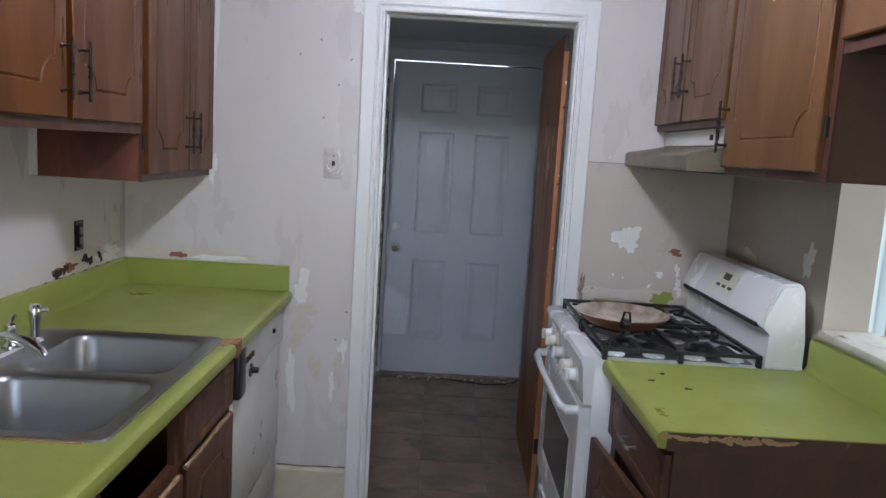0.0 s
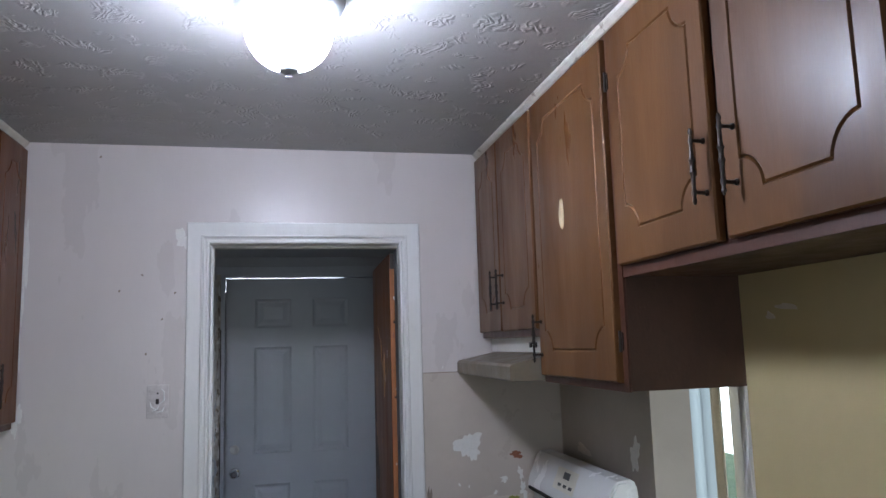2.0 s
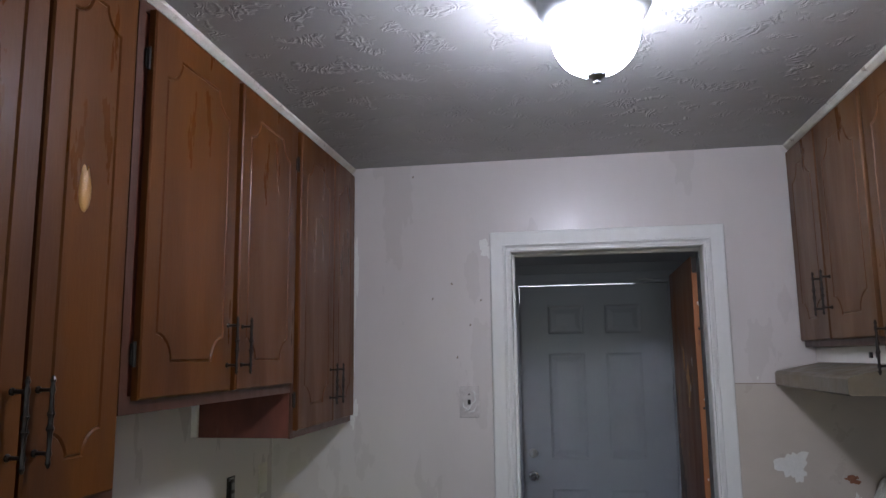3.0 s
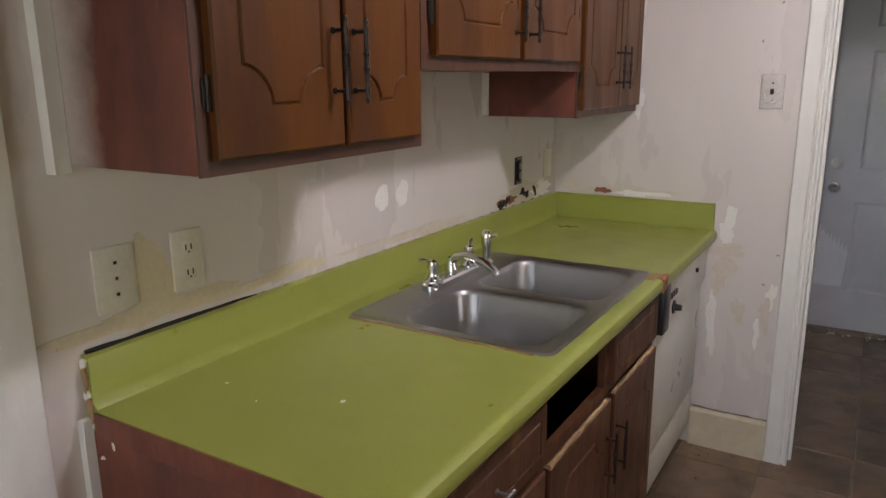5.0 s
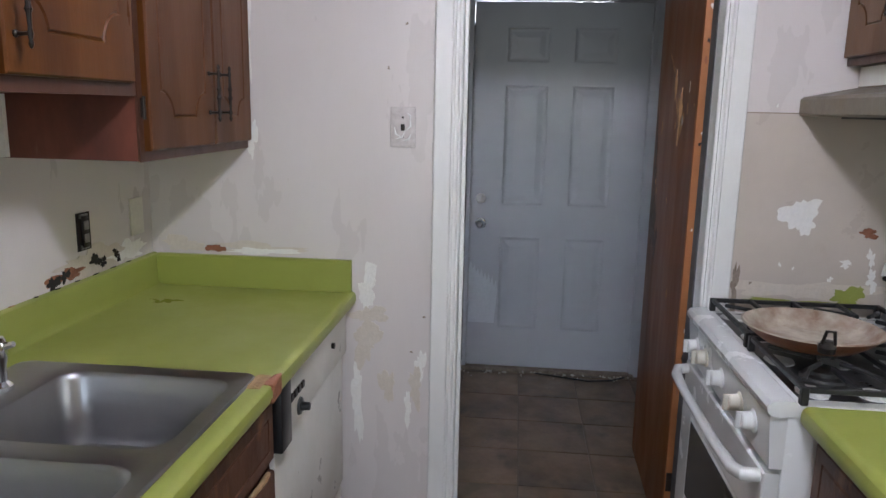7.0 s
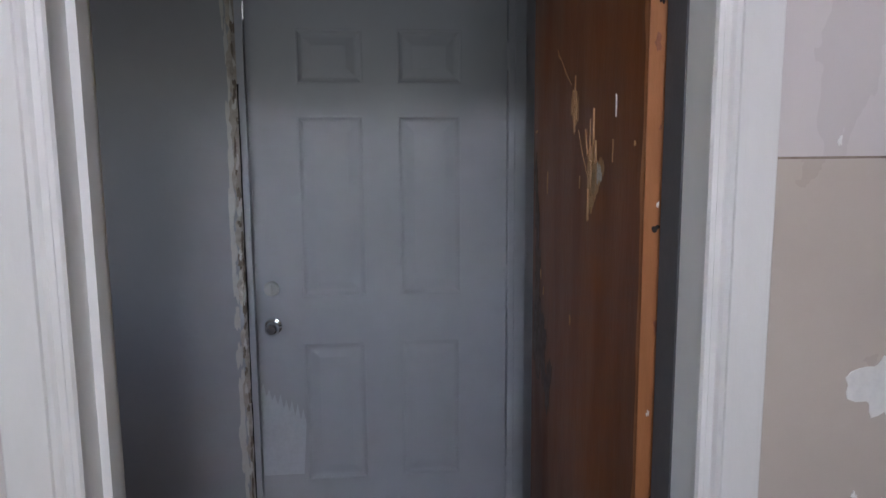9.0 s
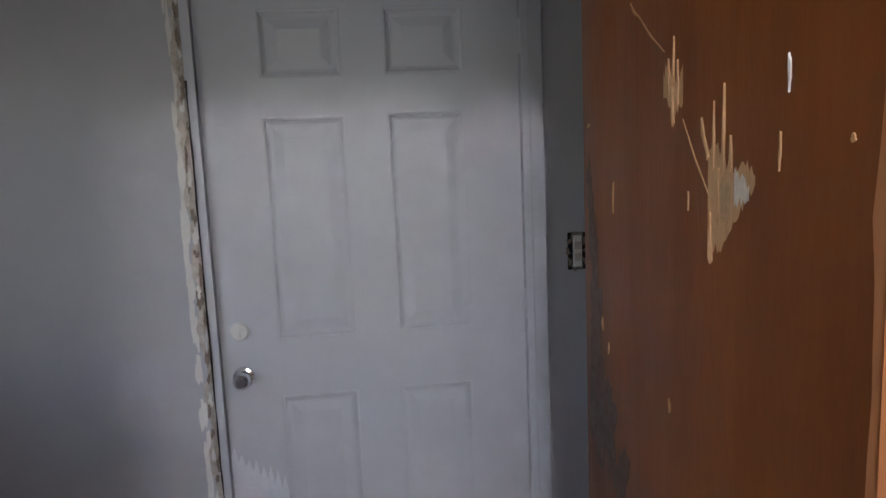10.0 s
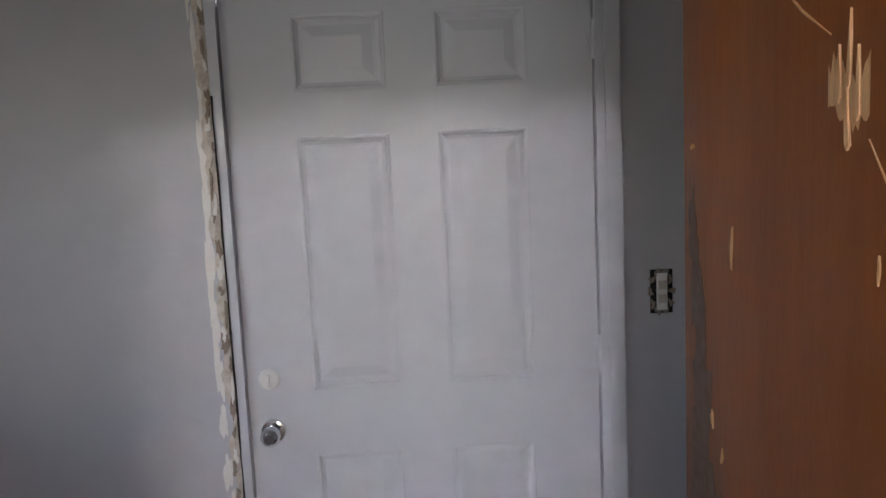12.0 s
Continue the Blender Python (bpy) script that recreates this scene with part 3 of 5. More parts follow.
for k in range(49):
    y = 3.60 + 0.66 * k / 48
    x = 2.10 + 0.022 * math.sin(k * 0.9) + 0.008 * math.sin(k * 2.3)
    rows_.append((bm.verts.new((x, y, 0.66)), bm.verts.new((x, y, 2.25)), bm.verts.new((x + 0.003, y, 0.66)), bm.verts.new((x + 0.003, y, 2.25))))
for p, q in zip(rows_, rows_[1:]):
    bm.faces.new((p[0], q[0], q[1], p[1])), bm.faces.new((p[2], q[2], q[3], p[3]))
drape = bmesh.new()
folds = [(drape.verts.new((2.08 + 0.018 * math.sin(k * 1.3) + (0.004 if side else 0), 3.515 + 0.012 * k, z)), side) for side in (0, 1) for k in range(8) for z in (0.66, 2.25)]
folds = [v for v, side in folds]
for o in (0, 16):
    for k in range(7):
        drape.faces.new((folds[o + 2 * k], folds[o + 2 * k + 2], folds[o + 2 * k + 3], folds[o + 2 * k + 1]))
tagged(finish("curtain", drape, CURTAIN, smooth=True), "beige drape gathered beside a bright window", "curtain")
tagged(finish("curtain", bm, SHEER, smooth=True), "cream sheer curtain hanging at a bright window", "curtain")
tagged(box("backdrop_outdoors", 7.0, 7.05, -6, 16, -0.3, 7, OUTSIDE), "hazy bright pale-green outdoors", "outdoors", **structure)
tagged(box("ground", -60, 60, -60, 60, -0.4, -0.3, HEDGE), "green lawn outside", "ground", **structure)

# ---- entry door ----
def entry_door():
    d = thing("entry_door", (0.02, YB, 0.0), "closed grey-painted six-panel metal entry door, patchily repainted", "door")
    x0, x1, z0, z1, t, yb = -0.454, 0.486, 0.022, 2.072, 0.044, YB + 0.05
    bm = bmesh.new()
    sets = []
    rects = [(-0.281, -0.043, 1.752, 1.946), (0.080, 0.318, 1.752, 1.946), (-0.284, -0.043, 0.972, 1.640), (0.082, 0.314, 0.972, 1.640), (-0.286, -0.052, 0.250, 0.797), (0.080, 0.308, 0.250, 0.797)]
    for a, b, c, e in rects:
        pts = [(a - x0, c - z0), (b - x0, c - z0), (b - x0, e - z0), (a - x0, e - z0)]
        sets.append(pts)
    def ring(pts, o):
        return [bm.verts.new((x0 + u, yb - o, z0 + v)) for u, v in pts]
    w, h = x1 - x0, z1 - z0
    rb, rt = ring([(0, 0), (w, 0), (w, h), (0, h)], 0), ring([(0, 0), (w, 0), (w, h), (0, h)], t)
    bm.faces.new(rb)
    bridge(bm, rb, rt)
    loops = [rt]
    for pts in sets:
        levels = [(0, 0), (0.003, 0.0012), (0.009, 0.0), (0.013, -0.0042), (0.022, -0.0075), (0.030, -0.0075), (0.058, -0.0018), (0.062, -0.0018)]
        prev = None
        for inset, o in levels:
            r = ring(shrink(pts, inset) if inset else pts, t + o)
            if prev:
                bridge(bm, prev, r)
            else:
                loops.append(r)
            prev = r
        bm.faces.new(prev)
    fill_between(bm, loops)
    finish("slab", bm, DOOR_GREY, d)
    yf = yb - t
    bm = bmesh.new()
    add_lathe(bm, [(0.0, -0.066), (0.014, -0.066), (0.022, -0.06), (0.0265, -0.048), (0.026, -0.04), (0.016, -0.028), (0.012, -0.02), (0.013, -0.012), (0.031, -0.008), (0.033, -0.003), (0.033, 0.0)], (-0.394, yf, 0.867), "y", 28)
    add_lathe(bm, [(0.0, -0.0665), (0.008, -0.0665), (0.008, -0.064)], (-0.394, yf, 0.867), "y", 12)
    tagged(finish("knob", bm, CHROME, d, smooth=True), "bright nickel round knob")
    bm = bmesh.new()
    add_lathe(bm, [(0.0, -0.012), (0.022, -0.012), (0.027, -0.008), (0.029, 0.0)], (-0.396, yf, 1.009), "y", 26)
    add_box(bm, -0.400, -0.392, yf - 0.024, yf - 0.011, 0.993, 1.025, 0.002)
    tagged(finish("deadbolt", bm, TRIM, d, smooth=True), "painted-over deadbolt thumb-turn")
    for z in (1.853, 1.03, 0.22):
        bm = bmesh.new()
        add_tube(bm, [(x1 + 0.004, yf - 0.004, z - 0.05), (x1 + 0.004, yf - 0.004, z + 0.05)], 0.006, 8)
        add_box(bm, x1 - 0.012, x1 + 0.02, yf - 0.003, yf + 0.002, z - 0.05, z + 0.05)
        finish("hinge", bm, DOOR_GREY, d, smooth=True)
    rnd = random.Random(5)
    bm = bmesh.new()   # brushed primer patch with ragged upper strokes
    pts = [(-0.452, 0.28)] + [(-0.30, 0.28)]
    n = 16
    for k in range(n + 1):
        x = -0.285 - 0.167 * k / n
        pts.append((x, 0.49 + 0.13 * (k / n) + (0.05 if k % 2 else -0.01) * rnd.uniform(0.4, 1.0)))
    v0 = [bm.verts.new((x, yf - 0.0012, z)) for x, z in pts]
    bm.faces.new(v0)
    finish("primer_patch", bm, DOOR_PALE, d)
    return d


entry_door()
bm = bmesh.new()
for a, b, c, e in ((BL, -0.458, 0, BH), (0.490, BR, 0, BH), (-0.458, 0.490, 2.0775, BH)):
    add_box(bm, a, b, YB - 0.012, YB + 0.14, c, e)
add_box(bm, BR, 0.556, YB - 0.012, YB, 0, BH + 0.05, 0.003)
add_box(bm, BL - 0.03, BR, YB - 0.010, YB, BH, BH + 0.05, 0.003)
tagged(finish("door_1_frame", bm, DOOR_GREY), "grey painted door frame and narrow casing", "door frame", **structure)
tagged(box("backdrop_daylight", -0.6, 0.6, YB + 0.2, YB + 0.21, 1.2, 2.3, DAY), "bright daylight outside the door", "daylight", **structure)
tagged(box("door_1_stop", 0.28, 0.49, YB + 0.052, YB + 0.12, 2.05, 2.083, DOOR_GREY), "weatherstrip at the door head", "door stop", **structure)
bm = bmesh.new()
add_box(bm, BL, -0.444, YB + 0.052, YB + 0.12, 0, 1.97)
add_box(bm, 0.474, BR, YB + 0.052, YB + 0.12, 0, 2.083)
tagged(finish("door_1_side_stops", bm, DOOR_GREY), "grey side stops of the entry door", "door stop", **structure)
tagged(box("threshold", BL, BR, YB - 0.03, YB + 0.14, -0.003, 0.018, RAW, bevel=0.004), "rough debris-covered door threshold", "threshold", **structure)


# torn plaster strip along the entry door
def torn_strip():
    rnd = random.Random(11)
    bm = bmesh.new()
    z, n = 0.06, 90
    left, right = [], []
    for k in range(n + 1):
        z = 0.05 + 2.05 * k / n
        left.append((BL - 0.020 - 0.012 * k / n + 0.006 * math.sin(k * 0.7) + rnd.uniform(-0.007, 0.007), z))
        right.append((BL + 0.001, z))
    lv = [bm.verts.new((x, YB - 0.0008, zz)) for x, zz in left]
    rv = [bm.verts.new((x, YB - 0.0012, zz)) for x, zz in right]
    mv = [bm.verts.new((a[0] * 0.5 + b[0] * 0.5 + rnd.uniform(-0.006, 0.006), YB - 0.004 - rnd.uniform(0, 0.005), a[1])) for a, b in zip(left, right)]
    for k in range(n):
        bm.faces.new((lv[k], mv[k], mv[k + 1], lv[k + 1]))
        bm.faces.new((mv[k], rv[k], rv[k + 1], mv[k + 1]))
    finish("torn_edge", bm, BROKEN, wall_back)
    bm = bmesh.new()
    add_tube(bm, [(BL + 0.002 + rnd.uniform(-0.001, 0.001), YB - 0.0135, 0.05 + 0.05 * q) for q in range(35)], [rnd.uniform(0.0015, 0.0035) for q in range(35)], 5)
    finish("gap", bm, DARK, wall_back)
    for k in range(34):
        zz = 0.15 + 1.9 * k / 34 + rnd.uniform(-0.02, 0.02)
        blotch(wall_back, "y-", (BL - 0.010 + rnd.uniform(-0.010, 0.006), YB - 0.006, zz), (rnd.uniform(0.003, 0.008), rnd.uniform(0.010, 0.034)), 100 + k, RAW if k % 3 else PLASTER, "plaster_crumb", 0.005, 0.6, 16)
    for k in range(14):
        blotch(wall_back, "y-", (BL - 0.036 + rnd.uniform(-0.008, 0.006), YB, 0.2 + 0.14 * k), (rnd.uniform(0.006, 0.013), rnd.uniform(0.05, 0.1)), 300 + k, PLASTER, "filler_smear", 0.0011, 0.4, 26)


torn_strip()


# ---- brown slab door, swung open into the entry ----
def slab_door():
    x0, x1, y0, y1 = 0.360, 0.397, 3.212, 3.955
    d = thing("interior_door", (0.375, 3.58, 0.0), "open brown veneer slab door, splintered, with bare wood edge", "door")
    box("slab", x0, x1, y0, y1, 0.012, 2.02, SLAB, d, bevel=0.0015, seg=1)
    rnd = random.Random(3)
    bm = bmesh.new()
    add_box(bm, x0 + 0.001, x1 - 0.002, y0 - 0.004, y0 + 0.001, 0.012, 1.955)
    tagged(finish("edge_strip", bm, RAWEDGE, d), "bare orange softwood edge")
    bm = bmesh.new()      # ragged lip of veneer along the bare edge
    ys = [rnd.uniform(0.002, 0.008) if k % 5 else rnd.uniform(0.008, 0.014) for k in range(41)]
    lo = [bm.verts.new((x0 - 0.0006, y0 - 0.003, 0.02 + 1.93 * k / 40)) for k in range(41)]
    hi = [bm.verts.new((x0 - 0.0006, y0 + w, 0.02 + 1.93 * k / 40)) for k, w in enumerate(ys)]
    for k in range(40):
        bm.faces.new((lo[k], lo[k + 1], hi[k + 1], hi[k]))
    finish("worn_edge", bm, RAWEDGE, d)
    for k in range(16):   # knots, dents and paint flecks on the edge
        z = 0.5 + 0.088 * k + rnd.uniform(-0.03, 0.03)
        blotch(d, "y-", (x0 + rnd.uniform(0.006, 0.03), y0 - 0.004, z), (rnd.uniform(0.0015, 0.005), rnd.uniform(0.003, 0.011)), 560 + k, (RUST, RUST, DARK, PLASTER)[k % 4], "dent", 0.0006, 0.5, 14)
    for z in (1.985, 0.25):
        bm = bmesh.new()
        add_box(bm, x0 + 0.003, x1 + 0.004, y0 - 0.007, y0 - 0.003, z - 0.034, z + 0.034)
        add_tube(bm, [(x1 + 0.008, y0 - 0.008, z - 0.036), (x1 + 0.008, y0 - 0.008, z + 0.036)], 0.006, 8)
        finish("hinge", bm, IRON, d, smooth=True)

    def torn(y_left, y_right, top, bottom, name="torn_veneer", mat=SPLINTER, out=0.0006, n=26, jag=0.008):
        """A ragged pale patch where the veneer is ripped off, between two height curves."""
        bm = bmesh.new()
        up, low = [], []
        for k in range(n + 1):
            q = k / n
            y = y_left + (y_right - y_left) * q
            up.append(bm.verts.new((x0 - out, y, top(q) + (rnd.uniform(-jag, jag) if k % 2 else jag * rnd.random()))))
            low.append(bm.verts.new((x0 - out, y, bottom(q) - (rnd.uniform(-jag, jag) if k % 2 else jag * rnd.random()))))
        for k in range(n):
            bm.faces.new((up[k], up[k + 1], low[k + 1], low[k]))
        finish(name, bm, mat, d)

    def sliver(y, z0, z1, w, lean=0.0, mat=SPLINTER):
        """One upright splinter, thick at its foot and pointed at the top."""
        bm = bmesh.new()
        pts = [(y - w, z0), (y + w * 0.2, z0 - 0.004), (y + w, z0 + 0.003), (y + lean + w * 0.6, z0 + 0.6 * (z1 - z0)), (y + lean, z1), (y + lean * 0.7 - w * 0.7, z0 + 0.5 * (z1 - z0))]
        lo_ = [bm.verts.new((x0 + 0.001, p, q)) for p, q in pts]
        hi_ = [bm.verts.new((x0 - 0.0016 - 0.0012 * rnd.random(), p, q)) for p, q in pts]
        bm.faces.new(hi_)
        bridge(bm, lo_, hi_)
        finish("splinter", bm, mat, d)
    torn(3.491, 3.392, lambda q: 1.512 + 0.012 * math.sin(q * 9) - (0.05 * (q - 0.5) if q > 0.5 else 0), lambda q: 1.405 + 0.02 * q if q < 0.3 else 1.411 + 0.11 * (q - 0.3))
    torn(3.462, 3.440, lambda q: 1.482, lambda q: 1.445, "torn_core", CHIPPED, 0.0011, 8, 0.006)
    torn(3.432, 3.402, lambda q: 1.500 - 0.02 * q, lambda q: 1.462 + 0.01 * q, "torn_core", BROKEN, 0.0012, 8, 0.006)
    for y, za, zb, w, lean in ((3.478, 1.50, 1.573, 0.0028, 0.0), (3.457, 1.495, 1.590, 0.0028, -0.002), (3.490, 1.512, 1.556, 0.003, 0.016), (3.440, 1.50, 1.535, 0.003, 0.0), (3.483, 1.395, 1.45, 0.004, 0.001), (3.466, 1.44, 1.50, 0.0025, -0.002)):
        sliver(y, za, zb, w, lean)
    torn(3.613, 3.556, lambda q: 1.612 + 0.012 * math.sin(q * 7), lambda q: 1.59 - 0.045 * q if q < 0.6 else 1.563 + 0.03 * (q - 0.6), n=16)
    for y, za, zb, w, lean in ((3.583, 1.60, 1.657, 0.0025, -0.002), (3.596, 1.59, 1.632, 0.003, 0.0), (3.570, 1.575, 1.628, 0.003, 0.0), (3.583, 1.552, 1.60, 0.003, 0.002)):
        sliver(y, za, zb, w, lean)
    for (ya, za), (yb, zb), w in (((3.727, 1.724), (3.690, 1.697), 0.0025), ((3.695, 1.70), (3.61, 1.642), 0.0014), ((3.556, 1.556), (3.489, 1.469), 0.0012)):
        bm = bmesh.new()
        add_tube(bm, [(x0 - 0.0005, ya, za), (x0 - 0.001, (ya + yb) / 2, (za + zb) / 2 - 0.003), (x0 - 0.0005, yb, zb)], [0.0006, w, 0.0006], 5)
        finish("scratch", bm, SPLINTER, d)
    for k, (y, z, a, b) in enumerate(((3.338, 1.59, 0.0025, 0.014), (3.54, 1.459, 0.0018, 0.009), (3.803, 1.445, 0.003, 0.022), (3.86, 1.23, 0.003, 0.011), (3.83, 1.193, 0.003, 0.008), (3.593, 1.181, 0.003, 0.010), (3.249, 1.529, 0.003, 0.003), (3.92, 1.56, 0.006, 0.003), (3.35, 1.52, 0.0015, 0.016), (3.45, 0.86, 0.003, 0.012))):
        blotch(d, "x-", (x0, y, z), (a, b), 500 + k, PLASTER if k == 0 else SPLINTER, "nick", 0.0009, 0.5, 14)
    for k, (y, z, a, b) in enumerate(((3.90, 1.20, 0.035, 0.16), (3.86, 1.05, 0.05, 0.10), (3.78, 0.98, 0.03, 0.06), (3.92, 1.42, 0.016, 0.07))):
        blotch(d, "x-", (x0, y, z), (a, b), 540 + k, GRIME, "scuff", 0.0004, 0.5, 40)
    d.rotation_euler = (0, 0, radians(-1.3))
    return d


slab_door()
bm = bmesh.new()
add_box(bm, DR + 0.0185, DR + 0.06, YF + 0.121, YF + 0.127, 0, DH + 0.05)
tagged(finish("trim_rear_casing", bm, WOOD_DARK), "dark bare strip behind the casing", "moulding", **structure)


# ---- left upper cabinets ----
def upper_cabinet(y0, y1, z0, x_wall, x_front, out, mat, side_mat, splits, label, bottom_rail=0.03, badge_at=None, handles=(), ends=(0.02, 0.02)):
    c = thing("wall_cabinet", (x_wall, (y0 + y1) / 2, z0), label, "cabinet", "wall cabinets")
    xa, xb = sorted((x_wall, x_front))
    bm = bmesh.new()
    add_box(bm, xa, xb, y0, y1, z0, H - 0.001, 0.0015, 1)
    finish("body", bm, side_mat, c)
    bm = bmesh.new()   # face frame
    f0, f1 = sorted((x_front + out * 0.0004, x_front + out * 0.006))
    add_box(bm, f0, f1, y0, y1, z0 - 0.002, z0 + bottom_rail)
    add_box(bm, f0, f1, y0, y1, H - 0.045, H - 0.001)
    add_box(bm, f0, f1, y0, y0 + 0.025, z0 + bottom_rail, H - 0.045)
    add_box(bm, f0, f1, y1 - 0.025, y1, z0 + bottom_rail, H - 0.045)
    finish("face_frame", bm, WOOD_DARK, c)
    for a, b, in splits:
        d = cabinet_door(c, x_front + out * 0.006, a, b, z0 + bottom_rail - 0.008, H - 0.035, out, mat)
    for y, z in handles:
        pull(c, x_front + out * 0.024, y, z, out)
    if badge_at:
        bm = bmesh.new()
        y, z = badge_at
        add_lathe(bm, [(0.0, 0.006), (0.012, 0.0055), (0.018, 0.003), (0.02, 0.0)], (0, 0, 0), "x", 20)
        for v in bm.verts:
            v.co = Vector((x_front + out * (0.024 + v.co.x), y + v.co.y * 0.85, z + v.co.z * 2.0 + (0.012 if v.co.z > 0.015 and abs(v.co.y) > 0.004 else 0)))
        tagged(finish("badge", bm, BADGE if out < 0 else PLAQUE, c, smooth=True), "small oval ivory plaque")
    for a, b in splits:
        for z in (z0 + 0.12, H - 0.15):
            hinge_leaf(c, x_front + out * 0.006, a - 0.004 if a < (y0 + y1) / 2 else b + 0.004, z, out)
    return c


FL = -1.055


def overspray():
    """Red-brown panel whose wall side was caught by the wall paint, fading out raggedly."""
    m = WOOD_SIDE.copy()
    m.name = "oversprayed_panel"
    n, l = m.node_tree.nodes, m.node_tree.links
    b = n["Principled BSDF"]
    tc, sep, noise = n.new("ShaderNodeTexCoord"), n.new("ShaderNodeSeparateXYZ"), n.new("ShaderNodeTexNoise")
    noise.inputs["Scale"].default_value, noise.inputs["Detail"].default_value, noise.inputs["Roughness"].default_value = 9, 8, 0.7
    l.new(tc.outputs["Object"], sep.inputs[0]), l.new(tc.outputs["Object"], noise.inputs["Vector"])
    k = n.new("ShaderNodeMath")
    k.operation = "MULTIPLY_ADD"
    l.new(noise.outputs["Fac"], k.inputs[0])
    k.inputs[1].default_value = 0.10
    l.new(sep.outputs["X"], k.inputs[2])
    r = n.new("ShaderNodeMapRange")
    for key, val in (("From Min", -0.085), ("From Max", 0.0), ("To Min", 0.85), ("To Max", 0.0)):
        r.inputs[key].default_value = val
    l.new(k.outputs[0], r.inputs["Value"])
    x = n.new("ShaderNodeMix")
    x.data_type = "RGBA"
    l.new(r.outputs[0], x.inputs[0])
    l.new(b.inputs["Base Color"].links[0].from_socket, x.inputs[6])
    x.inputs[7].default_value = (0.50, 0.44, 0.40, 1)
    l.new(x.outputs[2], b.inputs["Base Color"])
    return m


upper_cabinet(0.890, 1.486, 1.357, XL, FL, 1, WOOD, overspray(), [(0.914, 1.208), (1.217, 1.463)], "reddish-brown stained wooden wall cabinet with arched routed doors", 0.03, (1.325, 1.935), [(1.182, 1.527), (1.24, 1.527)])
upper_cabinet(1.490, 2.405, 1.517, XL, FL, 1, WOOD, WOOD_SIDE, [(1.53, 1.944), (1.974, 2.378)], "shorter reddish-brown stained wall cabinet over the sink", 0.034, None, [(1.915, 1.66), (2.0, 1.66)])
upper_cabinet(2.409, YF - 0.002, 1.370, XL, FL, 1, WOOD, WOOD_SIDE, [(2.43, 2.782), (2.79, 3.055)], "reddish-brown stained corner wall cabinet with arched doors", 0.03, None, [(2.75, 1.53), (2.825, 1.53)])
# scrap of white filler where the cabinets meet the wall
bm = bmesh.new()
add_prism(bm, [(XL, 0.855), (XL + 0.024, 0.857), (XL + 0.018, 0.889), (XL, 0.8895)], 1.345, 2.2, "z")
tagged(finish("trim_cabinet_edge", bm, TRIM), "white painted strip beside the cabinet", "moulding", **structure)
bm = bmesh.new()
add_prism(bm, [(XL, 2.395), (XL + 0.02, 2.396), (XL + 0.02, 2.4085), (XL, 2.4085)], 1.372, 1.515, "z")
tagged(finish("trim_cabinet_caulk", bm, PLASTER), "ragged white caulk strip", "moulding", **structure)

# ---- right upper cabinets ----
FR = 0.728
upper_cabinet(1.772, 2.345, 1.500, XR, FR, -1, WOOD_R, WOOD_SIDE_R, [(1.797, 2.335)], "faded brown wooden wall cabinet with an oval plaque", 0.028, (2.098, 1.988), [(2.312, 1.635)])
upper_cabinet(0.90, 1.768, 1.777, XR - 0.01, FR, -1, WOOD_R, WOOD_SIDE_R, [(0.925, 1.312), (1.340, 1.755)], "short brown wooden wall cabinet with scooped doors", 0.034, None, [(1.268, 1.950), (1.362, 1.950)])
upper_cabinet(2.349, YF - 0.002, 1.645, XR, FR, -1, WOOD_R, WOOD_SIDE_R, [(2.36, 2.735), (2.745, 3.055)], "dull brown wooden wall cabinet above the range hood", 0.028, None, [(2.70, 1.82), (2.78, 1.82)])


def range_hood():
    hd = thing("range_hood", (0.83, 2.7, 1.50), "greasy beige metal range hood with dented lip", "range hood")
    bm = bmesh.new()
    add_prism(bm, [(XR, 1.505), (0.612, 1.502), (0.606, 1.508), (0.606, 1.548), (0.614, 1.556), (0.76, 1.585), (0.76, 1.6445), (XR, 1.6445)], 2.352, YF - 0.003, "y")
    finish("canopy", bm, HOOD, hd)
    box("front_plate", 0.752, 0.76, 2.36, 3.05, 1.588, 1.640, DW_WHITE, hd)
    for y in (2.50, 2.55):
        box("switch", 0.744, 0.752, y - 0.008, y + 0.008, 1.604, 1.622, IRON, hd, bevel=0.002)
    box("filter", 0.68, 0.98, 2.45, 2.96, 1.497, 1.5045, IRON, hd)
    return hd


range_hood()


# ---- left counter run ----
CT, CF, CY0 = 0.915, -0.703, 0.872
SX0, SX1, SY0, SY1 = -1.305, -0.748, 1.518, 2.308     # sink rim


def counter_profile(front=CF, back=XL, out=1):
    """Rolled front edge, flat top, coved splash; x by height."""
    f = lambda d: front - out * d
    pts = [(f(0.012), CT - 0.042), (f(0.004), CT - 0.040), (f(0.0), CT - 0.030)]
    pts += [(f(0.0), CT - 0.016), (f(0.003), CT - 0.006), (f(0.010), CT - 0.0005), (f(0.022), CT + 0.0015), (f(0.04), CT)]
    b = back + out * 0.022
    pts += [(b + out * 0.020, CT), (b + out * 0.008, CT + 0.004), (b + out * 0.001, CT + 0.014), (b, CT + 0.03), (b, CT + 0.092), (b - out * 0.004, CT + 0.100), (b - out * 0.012, CT + 0.104), (back, CT + 0.104)]
    return pts


